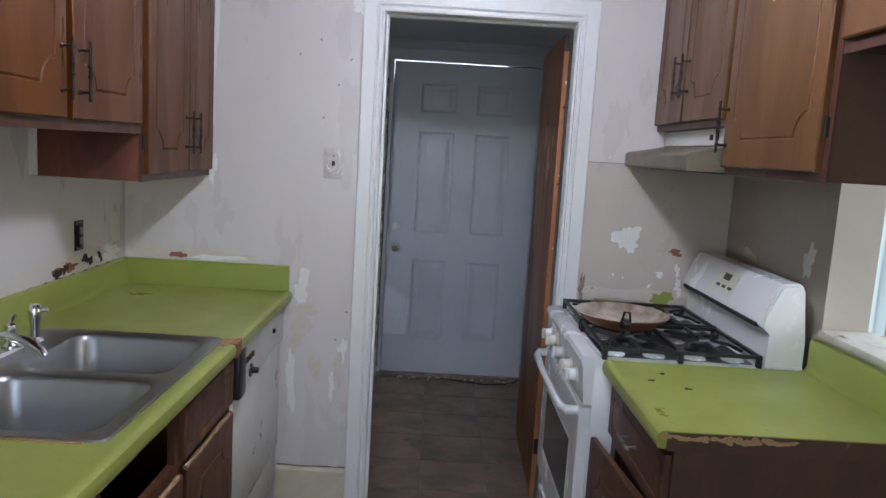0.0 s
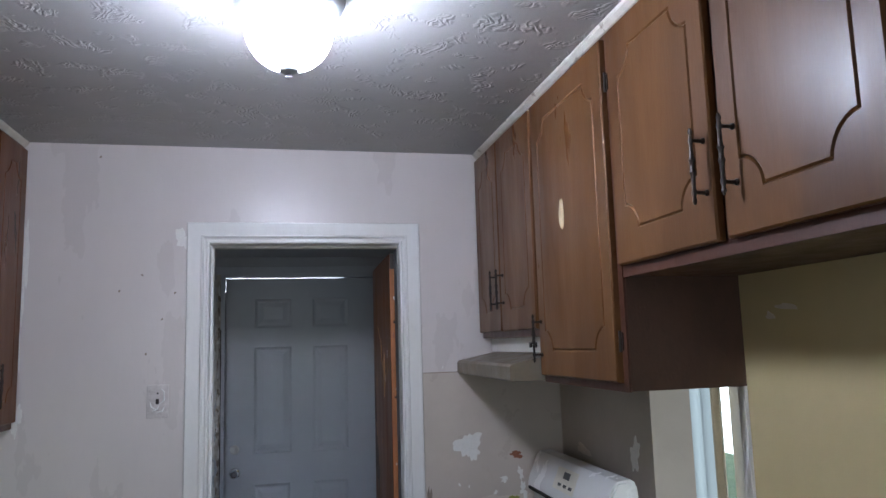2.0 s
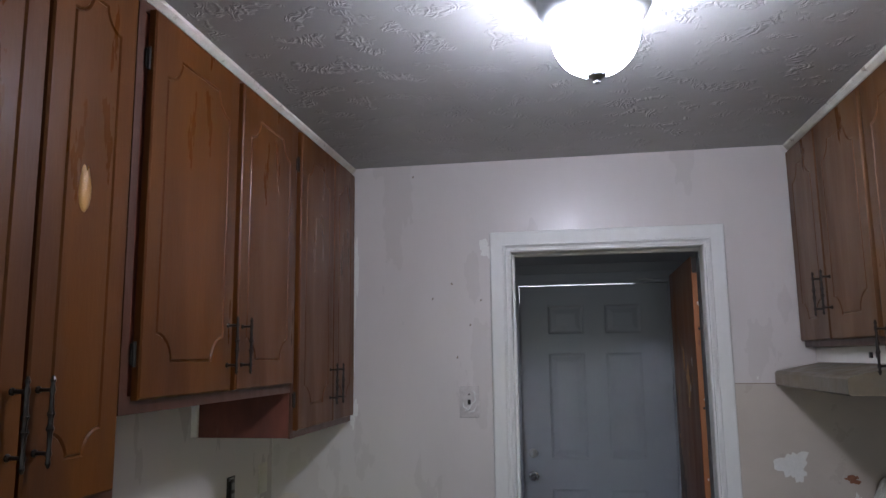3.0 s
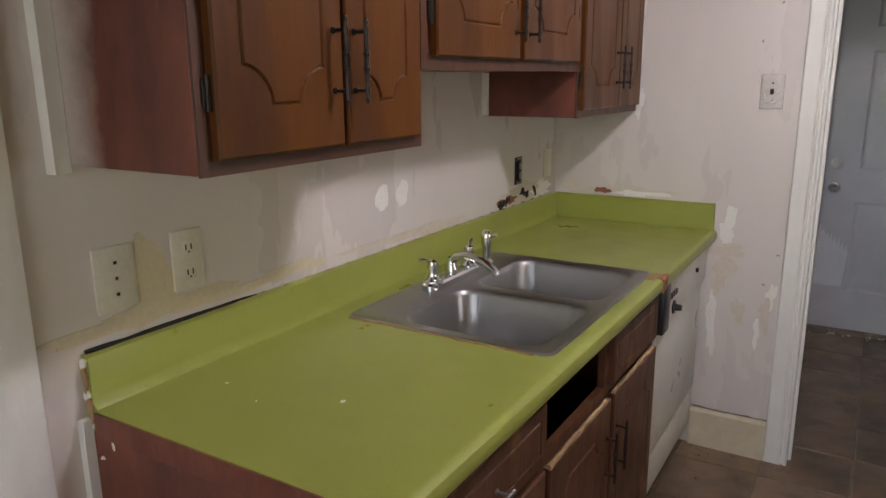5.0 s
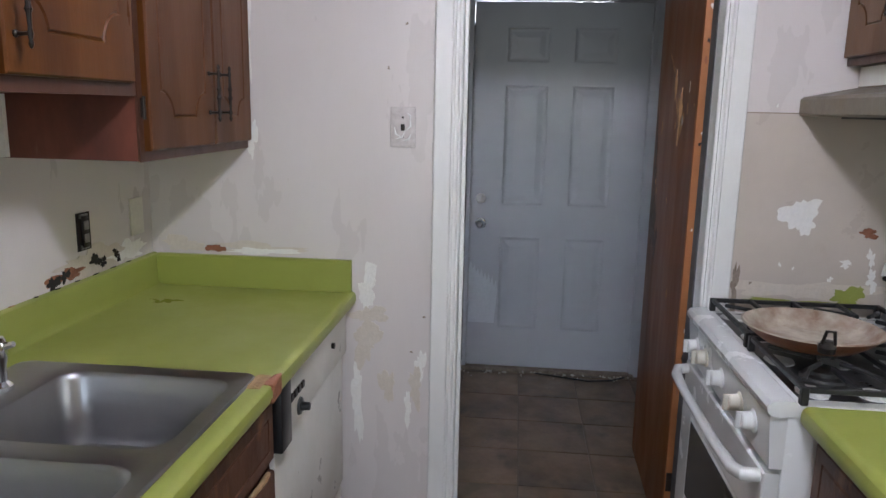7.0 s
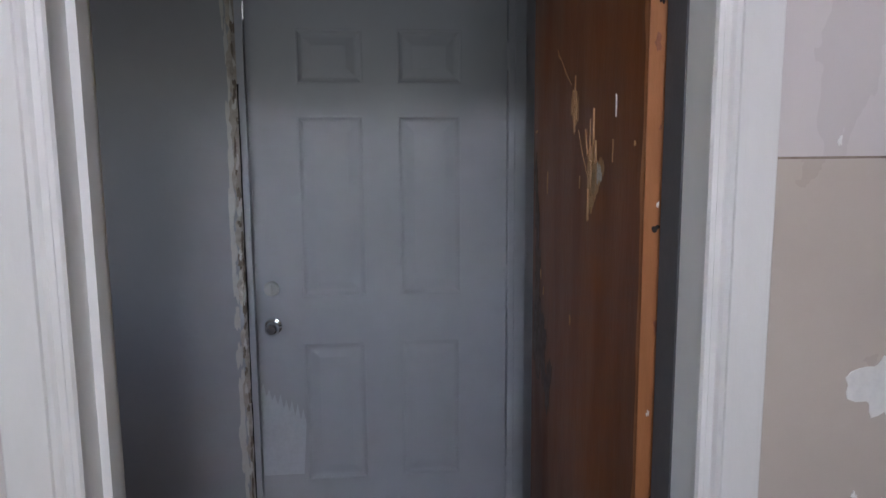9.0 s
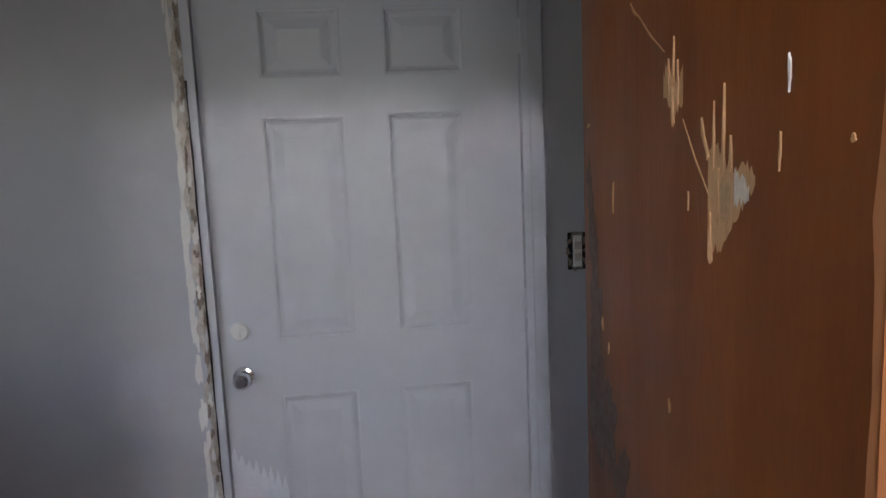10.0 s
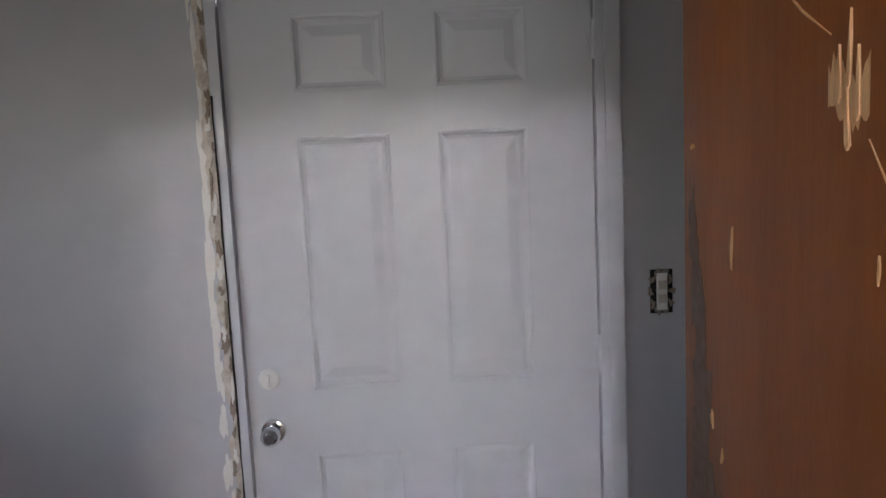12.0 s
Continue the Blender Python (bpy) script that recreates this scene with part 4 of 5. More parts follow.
def counter_mesh(bm, pts, y0, y1, under, caps=(True, True)):
    a = [bm.verts.new((x, y0, z)) for x, z in pts]
    b = [bm.verts.new((x, y1, z)) for x, z in pts]
    for k in range(len(pts) - 1):
        bm.faces.new((a[k], a[k + 1], b[k + 1], b[k]))
    for flag, ring, y in ((caps[0], a, y0), (caps[1], b, y1)):
        if flag:
            bm.faces.new(ring + [bm.verts.new((pts[-1][0], y, under)), bm.verts.new((pts[0][0], y, under))])


def left_counter():
    c = thing("countertop", (-1.05, 1.95, CT - 0.04), "lime-green laminate countertop with rolled edge and coved splash, stained", "countertop")
    pr = counter_profile()
    bm = bmesh.new()
    hx0, hx1, hy0, hy1 = SX0 + 0.02, SX1 - 0.02, SY0 + 0.02, SY1 - 0.02
    counter_mesh(bm, pr, CY0, hy0, CT - 0.042, (True, False))
    counter_mesh(bm, pr, hy1, YF - 0.001, CT - 0.042, (False, True))
    k = 7
    front = pr[:k + 1] + [(hx1, CT)]
    back = [(hx0, CT)] + pr[k + 1:]
    counter_mesh(bm, front, hy0, hy1, CT - 0.042, (False, False))
    counter_mesh(bm, back, hy0, hy1, CT - 0.042, (False, False))
    bmesh.ops.remove_doubles(bm, verts=bm.verts, dist=0.0002)
    finish("top", bm, GREEN, c, smooth=True)
    bm = bmesh.new()
    add_prism(bm, [(YF - 0.001, CT + 0.0005), (YF - 0.021, CT + 0.0005), (YF - 0.021, CT + 0.096), (YF - 0.015, CT + 0.104), (YF - 0.001, CT + 0.104)], XL + 0.022, -0.716, "x")
    finish("end_splash", bm, GREEN, c)
    bm = bmesh.new()   # bare edge strip under the near end
    add_box(bm, XL + 0.024, CF - 0.010, CY0 - 0.004, CY0 - 0.0003, CT - 0.047, CT - 0.0012)
    tagged(finish("bare_edge", bm, WOOD_SIDE, c), "bare reddish end strip")
    rnd = random.Random(8)
    for k in range(9):
        blotch(c, "y-", (XL + 0.012 + rnd.uniform(-0.006, 0.006), CY0, CT - 0.03 + 0.015 * k), (rnd.uniform(0.006, 0.011), rnd.uniform(0.008, 0.016)), 700 + k, CHIPPED if k % 4 else PLASTER, "chip", 0.003, 0.5, 14)
    for k in range(4):
        blotch(c, "y-", (CF - 0.016 - 0.009 * k, CY0 - 0.004, CT - 0.026 - rnd.uniform(0, 0.008)), (rnd.uniform(0.006, 0.011), rnd.uniform(0.005, 0.010)), 730 + k, CHIPPED, "chip", 0.0015, 0.5, 14)
    for k in range(5):
        blotch(c, "y-", (CF - 0.008 - 0.007 * k, CY0 - 0.0003, CT - 0.024 - rnd.uniform(0, 0.012)), (rnd.uniform(0.006, 0.012), rnd.uniform(0.005, 0.009)), 720 + k, CHIPPED, "chip", 0.0015, 0.5, 14)
    # broken edge in front of the sink
    bm = bmesh.new()
    add_box(bm, CF - 0.026, CF + 0.0025, 2.255, 2.325, CT - 0.044, CT + 0.003, 0.006, 2)
    for v in bm.verts:
        v.co += Vector((rnd.uniform(-0.004, 0.002), rnd.uniform(-0.008, 0.008), rnd.uniform(-0.004, 0.001)))
    tagged(finish("broken_edge", bm, RUST, c), "broken-out particle-board patch")
    bm = bmesh.new()
    add_box(bm, CF - 0.05, CF - 0.02, 2.235, 2.30, CT + 0.0008, CT + 0.0035, 0.001, 1)
    for v in bm.verts:
        v.co += Vector((rnd.uniform(-0.006, 0.006), rnd.uniform(-0.012, 0.012), 0))
    finish("chip", bm, CHIPPED, c)
    for x, y, a in ((-1.0, 1.13, 0.005), (-1.25, 1.08, 0.003), (-1.14, 1.05, 0.0015)):
        blotch(c, "z+", (x, y, CT), (a, a), int(x * -1000), PLASTER, "paint_speck", 0.001, 0.4, 12)
    # dark gap and rot along the top of the splash
    for k in range(26):
        y = CY0 + 0.03 + (YF - CY0 - 0.1) * (k / 26) ** 1.1
        near = y > 2.45
        if k > 4:
            blotch(c, "z+", (XL + 0.004, y, CT + 0.104), (0.003, rnd.uniform(0.004, 0.014)), 740 + k, DARK if near else CHIPPED, "gap", 0.0012, 0.4, 14)
    bm = bmesh.new()
    add_tube(bm, [(XL + 0.003, CY0 + 0.008 + 0.042 * q, CT + 0.105 + rnd.uniform(-0.001, 0.001)) for q in range(11)], [0.005, 0.006, 0.004, 0.005, 0.0055, 0.006, 0.005, 0.004, 0.005, 0.003, 0.001], 6)
    finish("gap", bm, DARK, c)
    return c


left_counter()


def sink():
    s = thing("sink", (-1.03, 1.91, CT), "double-bowl stainless steel drop-in sink, scuffed", "sink")
    bm = bmesh.new()
    z = CT + 0.004
    def ring(pts, zz):
        return [bm.verts.new((x, y, zz)) for x, y in pts]
    o0 = ring(rounded(SX0, SX1, SY0, SY1, 0.03), CT + 0.0008)
    o1 = ring(rounded(SX0 + 0.004, SX1 - 0.004, SY0 + 0.004, SY1 - 0.004, 0.027), z + 0.002)
    o2 = ring(rounded(SX0 + 0.014, SX1 - 0.014, SY0 + 0.014, SY1 - 0.014, 0.02), z - 0.001)
    bridge(bm, o0, o1), bridge(bm, o1, o2)
    loops = [o2]
    for y0, y1 in ((1.555, 1.885), (1.935, 2.275)):
        x0, x1 = -1.175, -0.785
        prev = None
        for inset, zz, r in ((0, z - 0.001, 0.06), (0.004, z - 0.003, 0.058), (0.010, z - 0.014, 0.055), (0.018, CT - 0.14, 0.05), (0.026, CT - 0.158, 0.045), (0.045, CT - 0.168, 0.04), (0.11, CT - 0.172, 0.03)):
            r_ = ring(rounded(x0 + inset, x1 - inset, y0 + inset, y1 - inset, r), zz)
            if prev:
                bridge(bm, prev, r_)
            else:
                loops.append(r_)
            prev = r_
        bm.faces.new(prev)
    fill_between(bm, loops)
    finish("basin", bm, STEEL, s, smooth=True)
    for yc in (1.72, 2.105):
        bm = bmesh.new()
        add_lathe(bm, [(0.0, 0.001), (0.02, 0.001), (0.03, 0.004), (0.042, 0.004), (0.044, 0.001)], (-0.98, yc, CT - 0.172), "z", 24)
        finish("drain", bm, CHROME, s, smooth=True)
    # crusted sealant along the near rim
    rnd = random.Random(4)
    bm = bmesh.new()
    pts = [(-1.29 + 0.5 * k / 30, SY0 - 0.002 + rnd.uniform(-0.003, 0.003), CT + 0.001) for k in range(31)]
    add_tube(bm, pts, [rnd.uniform(0.002, 0.0045) for _ in pts], 6)
    tagged(finish("sealant", bm, CHIPPED, s, smooth=True), "brown crusted sealant")
    return s


sink()


def faucet():
    f = thing("faucet", (-1.235, 1.93, CT), "chrome two-handle kitchen faucet with side sprayer", "faucet")
    bm = bmesh.new()
    x, z = -1.235, CT + 0.004
    lo = rounded(x - 0.026, x + 0.026, 1.79, 2.07, 0.025)
    a = [bm.verts.new((u, v, z)) for u, v in lo]
    b = [bm.verts.new((u, v, z + 0.016)) for u, v in lo]
    c = [bm.verts.new((u, v, z + 0.022)) for u, v in shrink(lo, 0.006)]
    bridge(bm, a, b), bridge(bm, b, c)
    bm.faces.new(c)
    finish("deck_plate", bm, CHROME, f, smooth=True)
    for y, s in ((1.825, -1), (2.035, 1)):
        bm = bmesh.new()
        add_lathe(bm, [(0.024, 0.0), (0.024, 0.006), (0.018, 0.012), (0.014, 0.03), (0.017, 0.045), (0.014, 0.06), (0.006, 0.066), (0.0, 0.067)], (x, y, z + 0.02), "z", 20)
        add_tube(bm, [(x, y, z + 0.078), (x - 0.01, y + s * 0.02, z + 0.088), (x - 0.015, y + s * 0.042, z + 0.092)], [0.005, 0.0055, 0.0065], 8)
        finish("lever", bm, CHROME, f, smooth=True)
    bm = bmesh.new()
    add_lathe(bm, [(0.02, 0.0), (0.02, 0.02), (0.015, 0.03), (0.013, 0.05)], (x, 1.93, z + 0.02), "z", 20)
    add_tube(bm, [(x, 1.93, z + 0.055), (x + 0.02, 1.925, z + 0.075), (x + 0.06, 1.915, z + 0.085), (x + 0.12, 1.90, z + 0.078), (x + 0.16, 1.89, z + 0.06), (x + 0.168, 1.888, z + 0.046)], [0.012, 0.0115, 0.011, 0.0105, 0.0105, 0.012], 12)
    finish("spout", bm, CHROME, f, smooth=True)
    bm = bmesh.new()
    add_lathe(bm, [(0.022, 0.0), (0.022, 0.01), (0.013, 0.02), (0.012, 0.05), (0.017, 0.07), (0.018, 0.10), (0.012, 0.112), (0.0, 0.113)], (x + 0.005, 2.14, z), "z", 20)
    add_tube(bm, [(x + 0.012, 2.14, z + 0.092), (x + 0.04, 2.14, z + 0.10)], [0.008, 0.006], 8)
    finish("sprayer", bm, CHROME, f, smooth=True)
    return f


faucet()


def base_cabinet():
    c = thing("base_cabinet", (-1.06, 1.6, 0.0), "worn reddish-brown wooden base cabinet with one drawer front missing", "cabinet")
    fx = -0.748
    top = CT - 0.043
    box("side_panel", XL + 0.002, fx, CY0, CY0 + 0.018, 0.0, top, WOOD_SIDE, c)
    box("far_panel", XL + 0.002, fx, 2.335, 2.353, 0.0, top, WOOD_SIDE, c)
    box("back_panel", XL + 0.002, XL + 0.012, CY0 + 0.018, 2.335, 0.02, top - 0.18, WOOD_SIDE, c)
    box("bottom_panel", XL + 0.012, fx - 0.02, CY0 + 0.018, 2.335, 0.09, 0.105, WOOD_DARK, c)
    # shade under the cabinet is put into the near-black board
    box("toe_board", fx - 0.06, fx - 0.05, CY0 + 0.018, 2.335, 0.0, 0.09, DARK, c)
    bm = bmesh.new()
    Z0, Z1, R = 0.09, top, 0.66
    for a, b in ((CY0 + 0.018, CY0 + 0.04), (1.445, 1.492), (1.885, 1.925), (2.315, 2.353)):
        add_box(bm, fx - 0.018, fx, a, b, Z0, Z1)
    for a, b in ((CY0 + 0.04, 1.445), (1.492, 1.885), (1.925, 2.315)):
        add_box(bm, fx - 0.018, fx, a, b, Z0, Z0 + 0.03)
        add_box(bm, fx - 0.018, fx, a, b, R + 0.005, R + 0.045)
        add_box(bm, fx - 0.018, fx, a, b, Z1 - 0.03, Z1)
    finish("face_frame", bm, WOOD_WORN, c)
    def plain(name, a, b, z0, z1):
        bm = bmesh.new()
        w, h = b - a, z1 - z0
        r = [(0.03, 0.03), (w - 0.03, 0.03), (w - 0.03, h - 0.03), (0.03, h - 0.03)]
        routed_panel(bm, w, h, 0.018, [(r, shrink(r, 0.006), shrink(r, 0.003), True)] if h < 0.3 else [(arch_outline(w, h, 0.05, 0.07),) + (shrink(arch_outline(w, h, 0.05, 0.07), 0.008), shrink(arch_outline(w, h, 0.05, 0.07), 0.004), True)],
                     lambda u, v, o: (fx + 0.0005 + o, a + u, z0 + v))
        return finish(name, bm, WOOD_WORN, c)
    plain("drawer_front", 0.885, 1.462, 0.705, 0.845)
    plain("drawer_front", 1.912, 2.335, 0.705, 0.845)
    plain("door", 0.885, 1.168, 0.10, 0.685), plain("door", 1.178, 1.462, 0.10, 0.685)
    plain("door", 1.485, 1.90, 0.10, 0.675), plain("door", 1.925, 2.338, 0.10, 0.675)
    pull(c, fx + 0.018, 1.185, 0.762, 1, PEWTER, 0.13, "y")
    pull(c, fx + 0.018, 1.225, 0.42, 1, IRON), pull(c, fx + 0.018, 1.955, 0.52, 1, IRON), pull(c, fx + 0.018, 1.87, 0.52, 1, IRON)
    for y, z0, a in ((1.49, 0.68, 0.39), (1.93, 0.68, 0.38)):
        bm = bmesh.new()
        rnd = random.Random(int(y * 100))
        pts = [(fx + 0.012, y + a * k / 14, z0 - 0.003 + rnd.uniform(-0.002, 0.003)) for k in range(15)]
        add_tube(bm, pts, [rnd.uniform(0.004, 0.008) for _ in pts], 6)
        finish("bare_edge", bm, CHIPPED, c)
    rnd = random.Random(21)
    for k in range(7):
        blotch(c, "y-", (XL + 0.03 + abs(rnd.gauss(0, 0.05)), CY0, 0.86 - rnd.uniform(0, 0.5)), (rnd.uniform(0.002, 0.006), rnd.uniform(0.003, 0.011)), 800 + k, PLASTER, "paint_fleck", 0.0012, 0.5, 12)
    return c


base_cabinet()
bm = bmesh.new()
add_prism(bm, [(XL, 0.850), (XL + 0.016, 0.851), (XL + 0.015, 0.8705), (XL, 0.8705)], 0.0, 0.9, "z")
tagged(finish("trim_counter_edge", bm, TRIM), "flaking white strip beside the base cabinet", "moulding", **structure)


def dishwasher():
    d = thing("dishwasher", (-1.06, 2.68, 0.0), "old white built-in dishwasher with black latch panel, rusty", "dishwasher")
    fx = -0.752
    y0, y1 = 2.362, 3.045
    # tub and kick plate near-black, shade behind the panels put into colour
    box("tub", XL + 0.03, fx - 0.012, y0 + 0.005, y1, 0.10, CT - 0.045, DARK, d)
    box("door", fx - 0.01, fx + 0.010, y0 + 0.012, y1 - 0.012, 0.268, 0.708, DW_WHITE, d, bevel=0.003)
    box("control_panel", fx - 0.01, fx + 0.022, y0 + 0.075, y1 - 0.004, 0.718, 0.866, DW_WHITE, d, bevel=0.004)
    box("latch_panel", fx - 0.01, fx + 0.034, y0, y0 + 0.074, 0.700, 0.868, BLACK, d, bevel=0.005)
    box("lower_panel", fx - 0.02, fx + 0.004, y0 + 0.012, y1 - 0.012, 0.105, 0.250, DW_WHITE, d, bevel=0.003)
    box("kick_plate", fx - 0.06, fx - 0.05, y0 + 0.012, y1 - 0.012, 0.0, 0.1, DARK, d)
    bm = bmesh.new()
    for k in range(4):
        add_box(bm, fx + 0.021, fx + 0.028, 2.455 + 0.03 * k, 2.475 + 0.03 * k, 0.790, 0.808, 0.001, 1)
    finish("button", bm, IRON, d)
    bm = bmesh.new()
    add_lathe(bm, [(0.024, 0.0), (0.022, 0.006), (0.012, 0.008), (0.010, 0.028), (0.0, 0.03)], (fx + 0.021, 2.535, 0.748), "x", 18)
    finish("dial", bm, BLACK, d, smooth=True)
    bm = bmesh.new()
    add_lathe(bm, [(0.009, 0.0), (0.009, 0.01), (0.0, 0.011)], (fx + 0.021, 2.86, 0.80), "x", 14)
    finish("button", bm, IRON, d, smooth=True)
    return d


dishwasher()


# ---- range ----
def gas_range():
    r = thing("gas_range", (0.68, 2.69, 0.0), "white freestanding gas range with black grates, grimy", "range")
    x0, x1, y0, y1 = 0.372, 1.02, 2.325, 3.050
    box("body", x0 + 0.01, x1, y0, y1, 0.03, 0.885, ENAMEL, r, bevel=0.004)
    bm = bmesh.new()
    add_prism(bm, [(x0 + 0.015, 0.885), (x0 - 0.022, 0.884), (x0 - 0.032, 0.892), (x0 - 0.034, 0.905), (x0 - 0.026, 0.917), (x0 - 0.012, 0.921), (x0 + 0.02, 0.921), (x0 + 0.03, 0.912),
                   (0.90, 0.912), (0.905, 0.921), (x1, 0.921), (x1, 0.885)], y0 - 0.003, y1 + 0.003, "y")
    finish("cooktop", bm, ENAMEL, r, smooth=True)
    bm = bmesh.new()
    add_prism(bm, [(x0 + 0.012, 0.884), (x0 - 0.026, 0.884), (x0 - 0.016, 0.765), (x0 + 0.012, 0.765)], y0 + 0.001, y1 - 0.001, "y")
    finish("control_panel", bm, ENAMEL, r)
    for y in (2.43, 2.53, 2.69, 2.85, 2.95):
        bm = bmesh.new()
        c = (x0 - 0.020, y, 0.828)
        add_lathe(bm, [(0.027, 0.0), (0.027, -0.004), (0.021, -0.008), (0.019, -0.028), (0.016, -0.031), (0.0, -0.031)], c, "x", 20)
        add_box(bm, c[0] - 0.042, c[0] - 0.022, y - 0.005, y + 0.005, c[2] - 0.02, c[2] + 0.02, 0.003)
        tagged(finish("knob", bm, PLASTIC if y in (2.53, 2.85) else ENAMEL, r, smooth=True), "white plastic burner knob")
    # oven door with dark window
    bm = bmesh.new()
    dx = x0 - 0.022
    routed = [(0.10, 0.10), (0.615, 0.10), (0.615, 0.37), (0.10, 0.37)]
    def w(u, v, o):
        return (x0 + 0.009 - o, y0 + 0.004 + u, 0.245 + v)
    routed_panel(bm, 0.717, 0.508, 0.034, [(routed, shrink(routed, 0.012), shrink(routed, 0.006), True)], w, 0.003)
    finish("oven_door", bm, ENAMEL, r)
    box("oven_window", dx - 0.0042, dx - 0.0006, y0 + 0.125, y0 + 0.605, 0.365, 0.60, OVEN_GLASS, r, bevel=0.0012, seg=1)
    bm = bmesh.new()
    pts = [(dx, y0 + 0.03, 0.735), (dx - 0.035, y0 + 0.035, 0.733), (dx - 0.046, y0 + 0.07, 0.728), (dx - 0.05, y0 + 0.2, 0.724), (dx - 0.05, y0 + 0.52, 0.724), (dx - 0.046, y0 + 0.65, 0.728), (dx - 0.035, y0 + 0.685, 0.733), (dx, y0 + 0.69, 0.735)]
    add_tube(bm, pts, [0.016, 0.016, 0.015, 0.013, 0.013, 0.015, 0.016, 0.016], 12)
    finish("handle", bm, ENAMEL, r, smooth=True)
    bm = bmesh.new()
    add_box(bm, dx + 0.006, x0 + 0.009, y0 + 0.004, y1 - 0.004, 0.05, 0.236, 0.004)
    add_box(bm, dx - 0.006, dx + 0.008, y0 + 0.10, y1 - 0.10, 0.175, 0.205, 0.005)
    finish("drawer", bm, ENAMEL, r, smooth=True)
    # backguard
    bm = bmesh.new()
    add_prism(bm, [(0.905, 0.918), (0.908, 1.02), (0.880, 1.045), (0.885, 1.075), (0.925, 1.165), (0.940, 1.178), (0.985, 1.182), (1.0, 1.172), (1.02, 1.0), (1.02, 0.918)], y0, y1, "y")
    bmesh.ops.bevel(bm, geom=[e for e in bm.edges if abs(e.verts[0].co.y - e.verts[1].co.y) < 0.001 and e.verts[0].co.z > 1.03 and e.verts[1].co.z > 1.03], offset=0.008, segments=2, affect="EDGES")
    finish("backguard", bm, ENAMEL, r, smooth=True)
    def on_panel(s, out):    # point on the sloped face at height share s
        return (0.885 + 0.04 * s - out * 0.914, 1.075 + 0.09 * s + out * 0.406)
    bm = bmesh.new()
    a, b = on_panel(0.10, 0.001), on_panel(0.92, 0.001)
    add_prism(bm, [a, on_panel(0.10, -0.003), on_panel(0.92, -0.003), b], y0 + 0.27, y0 + 0.46, "y")
    tagged(finish("display_panel", bm, PLASTIC, r), "grey oven control panel")
    bm = bmesh.new()
    add_prism(bm, [on_panel(0.55, 0.002), on_panel(0.55, -0.002), on_panel(0.80, -0.002), on_panel(0.80, 0.002)], y0 + 0.335, y0 + 0.39, "y")
    for k in range(3):
        add_prism(bm, [on_panel(0.25, 0.002), on_panel(0.25, -0.002), on_panel(0.36, -0.002), on_panel(0.36, 0.002)], y0 + 0.29 + 0.05 * k, y0 + 0.318 + 0.05 * k, "y")
    finish("display", bm, BLACK, r)
    bm = bmesh.new()
    add_box(bm, 0.874, 0.900, y0 + 0.03, y1 - 0.03, 1.036, 1.049, 0.002, 1)
    finish("vent", bm, DARK, r)
    # burners and grates
    for x in (0.52, 0.77):
        for y in (2.50, 2.875):
            bm = bmesh.new()
            add_lathe(bm, [(0.055, 0.0), (0.05, 0.008), (0.038, 0.012), (0.036, 0.02), (0.03, 0.024), (0.0, 0.025)], (x, y, 0.912), "z", 20)
            finish("burner", bm, CAST, r, smooth=True)
    box("burner_tray", 0.415, 0.885, 2.36, 3.02, 0.9122, 0.9135, BLACK, r)
    for y in (2.50, 2.875):
        bm = bmesh.new()
        hw = 0.172
        Z = 0.952
        for yy in (y - hw, y + hw):
            add_box(bm, 0.405, 0.892, yy - 0.006, yy + 0.006, Z - 0.012, Z, 0.002, 1)
        for xx in (0.41, 0.645, 0.887):
            add_box(bm, xx - 0.006, xx + 0.006, y - hw, y + hw, Z - 0.012, Z, 0.002, 1)
            for yy in (y - hw, y + hw):
                add_box(bm, xx - 0.008, xx + 0.008, yy - 0.008, yy + 0.008, 0.9125, Z, 0.002, 1)
        for xc in (0.52, 0.77):
            for k in range(4):
                a = math.pi / 4 + k * math.pi / 2
                add_tube(bm, [(xc + 0.03 * math.cos(a), y + 0.03 * math.sin(a), Z + 0.003), (xc + 0.09 * math.cos(a), y + 0.09 * math.sin(a), Z + 0.001), (xc + 0.125 * math.cos(a), y + 0.155 * math.sin(a), Z - 0.006)], 0.006, 6)
            add_box(bm, xc - 0.006, xc + 0.006, y - hw, y - 0.04, Z - 0.01, Z + 0.002, 0.002, 1)
            add_box(bm, xc - 0.006, xc + 0.006, y + 0.04, y + hw, Z - 0.01, Z + 0.002, 0.002, 1)
        finish("grate", bm, CAST, r)
    # white drip wells showing between the bars
    for x in (0.455, 0.585, 0.71, 0.835):
        for y in (2.40, 2.60, 2.78, 2.97):
            blotch(r, "z+", (x, y, 0.9135), (0.036, 0.04), int(x * 1000 + y * 77), ENAMEL, "drip_well", 0.002, 0.12, 18)
    return r


gas_range()


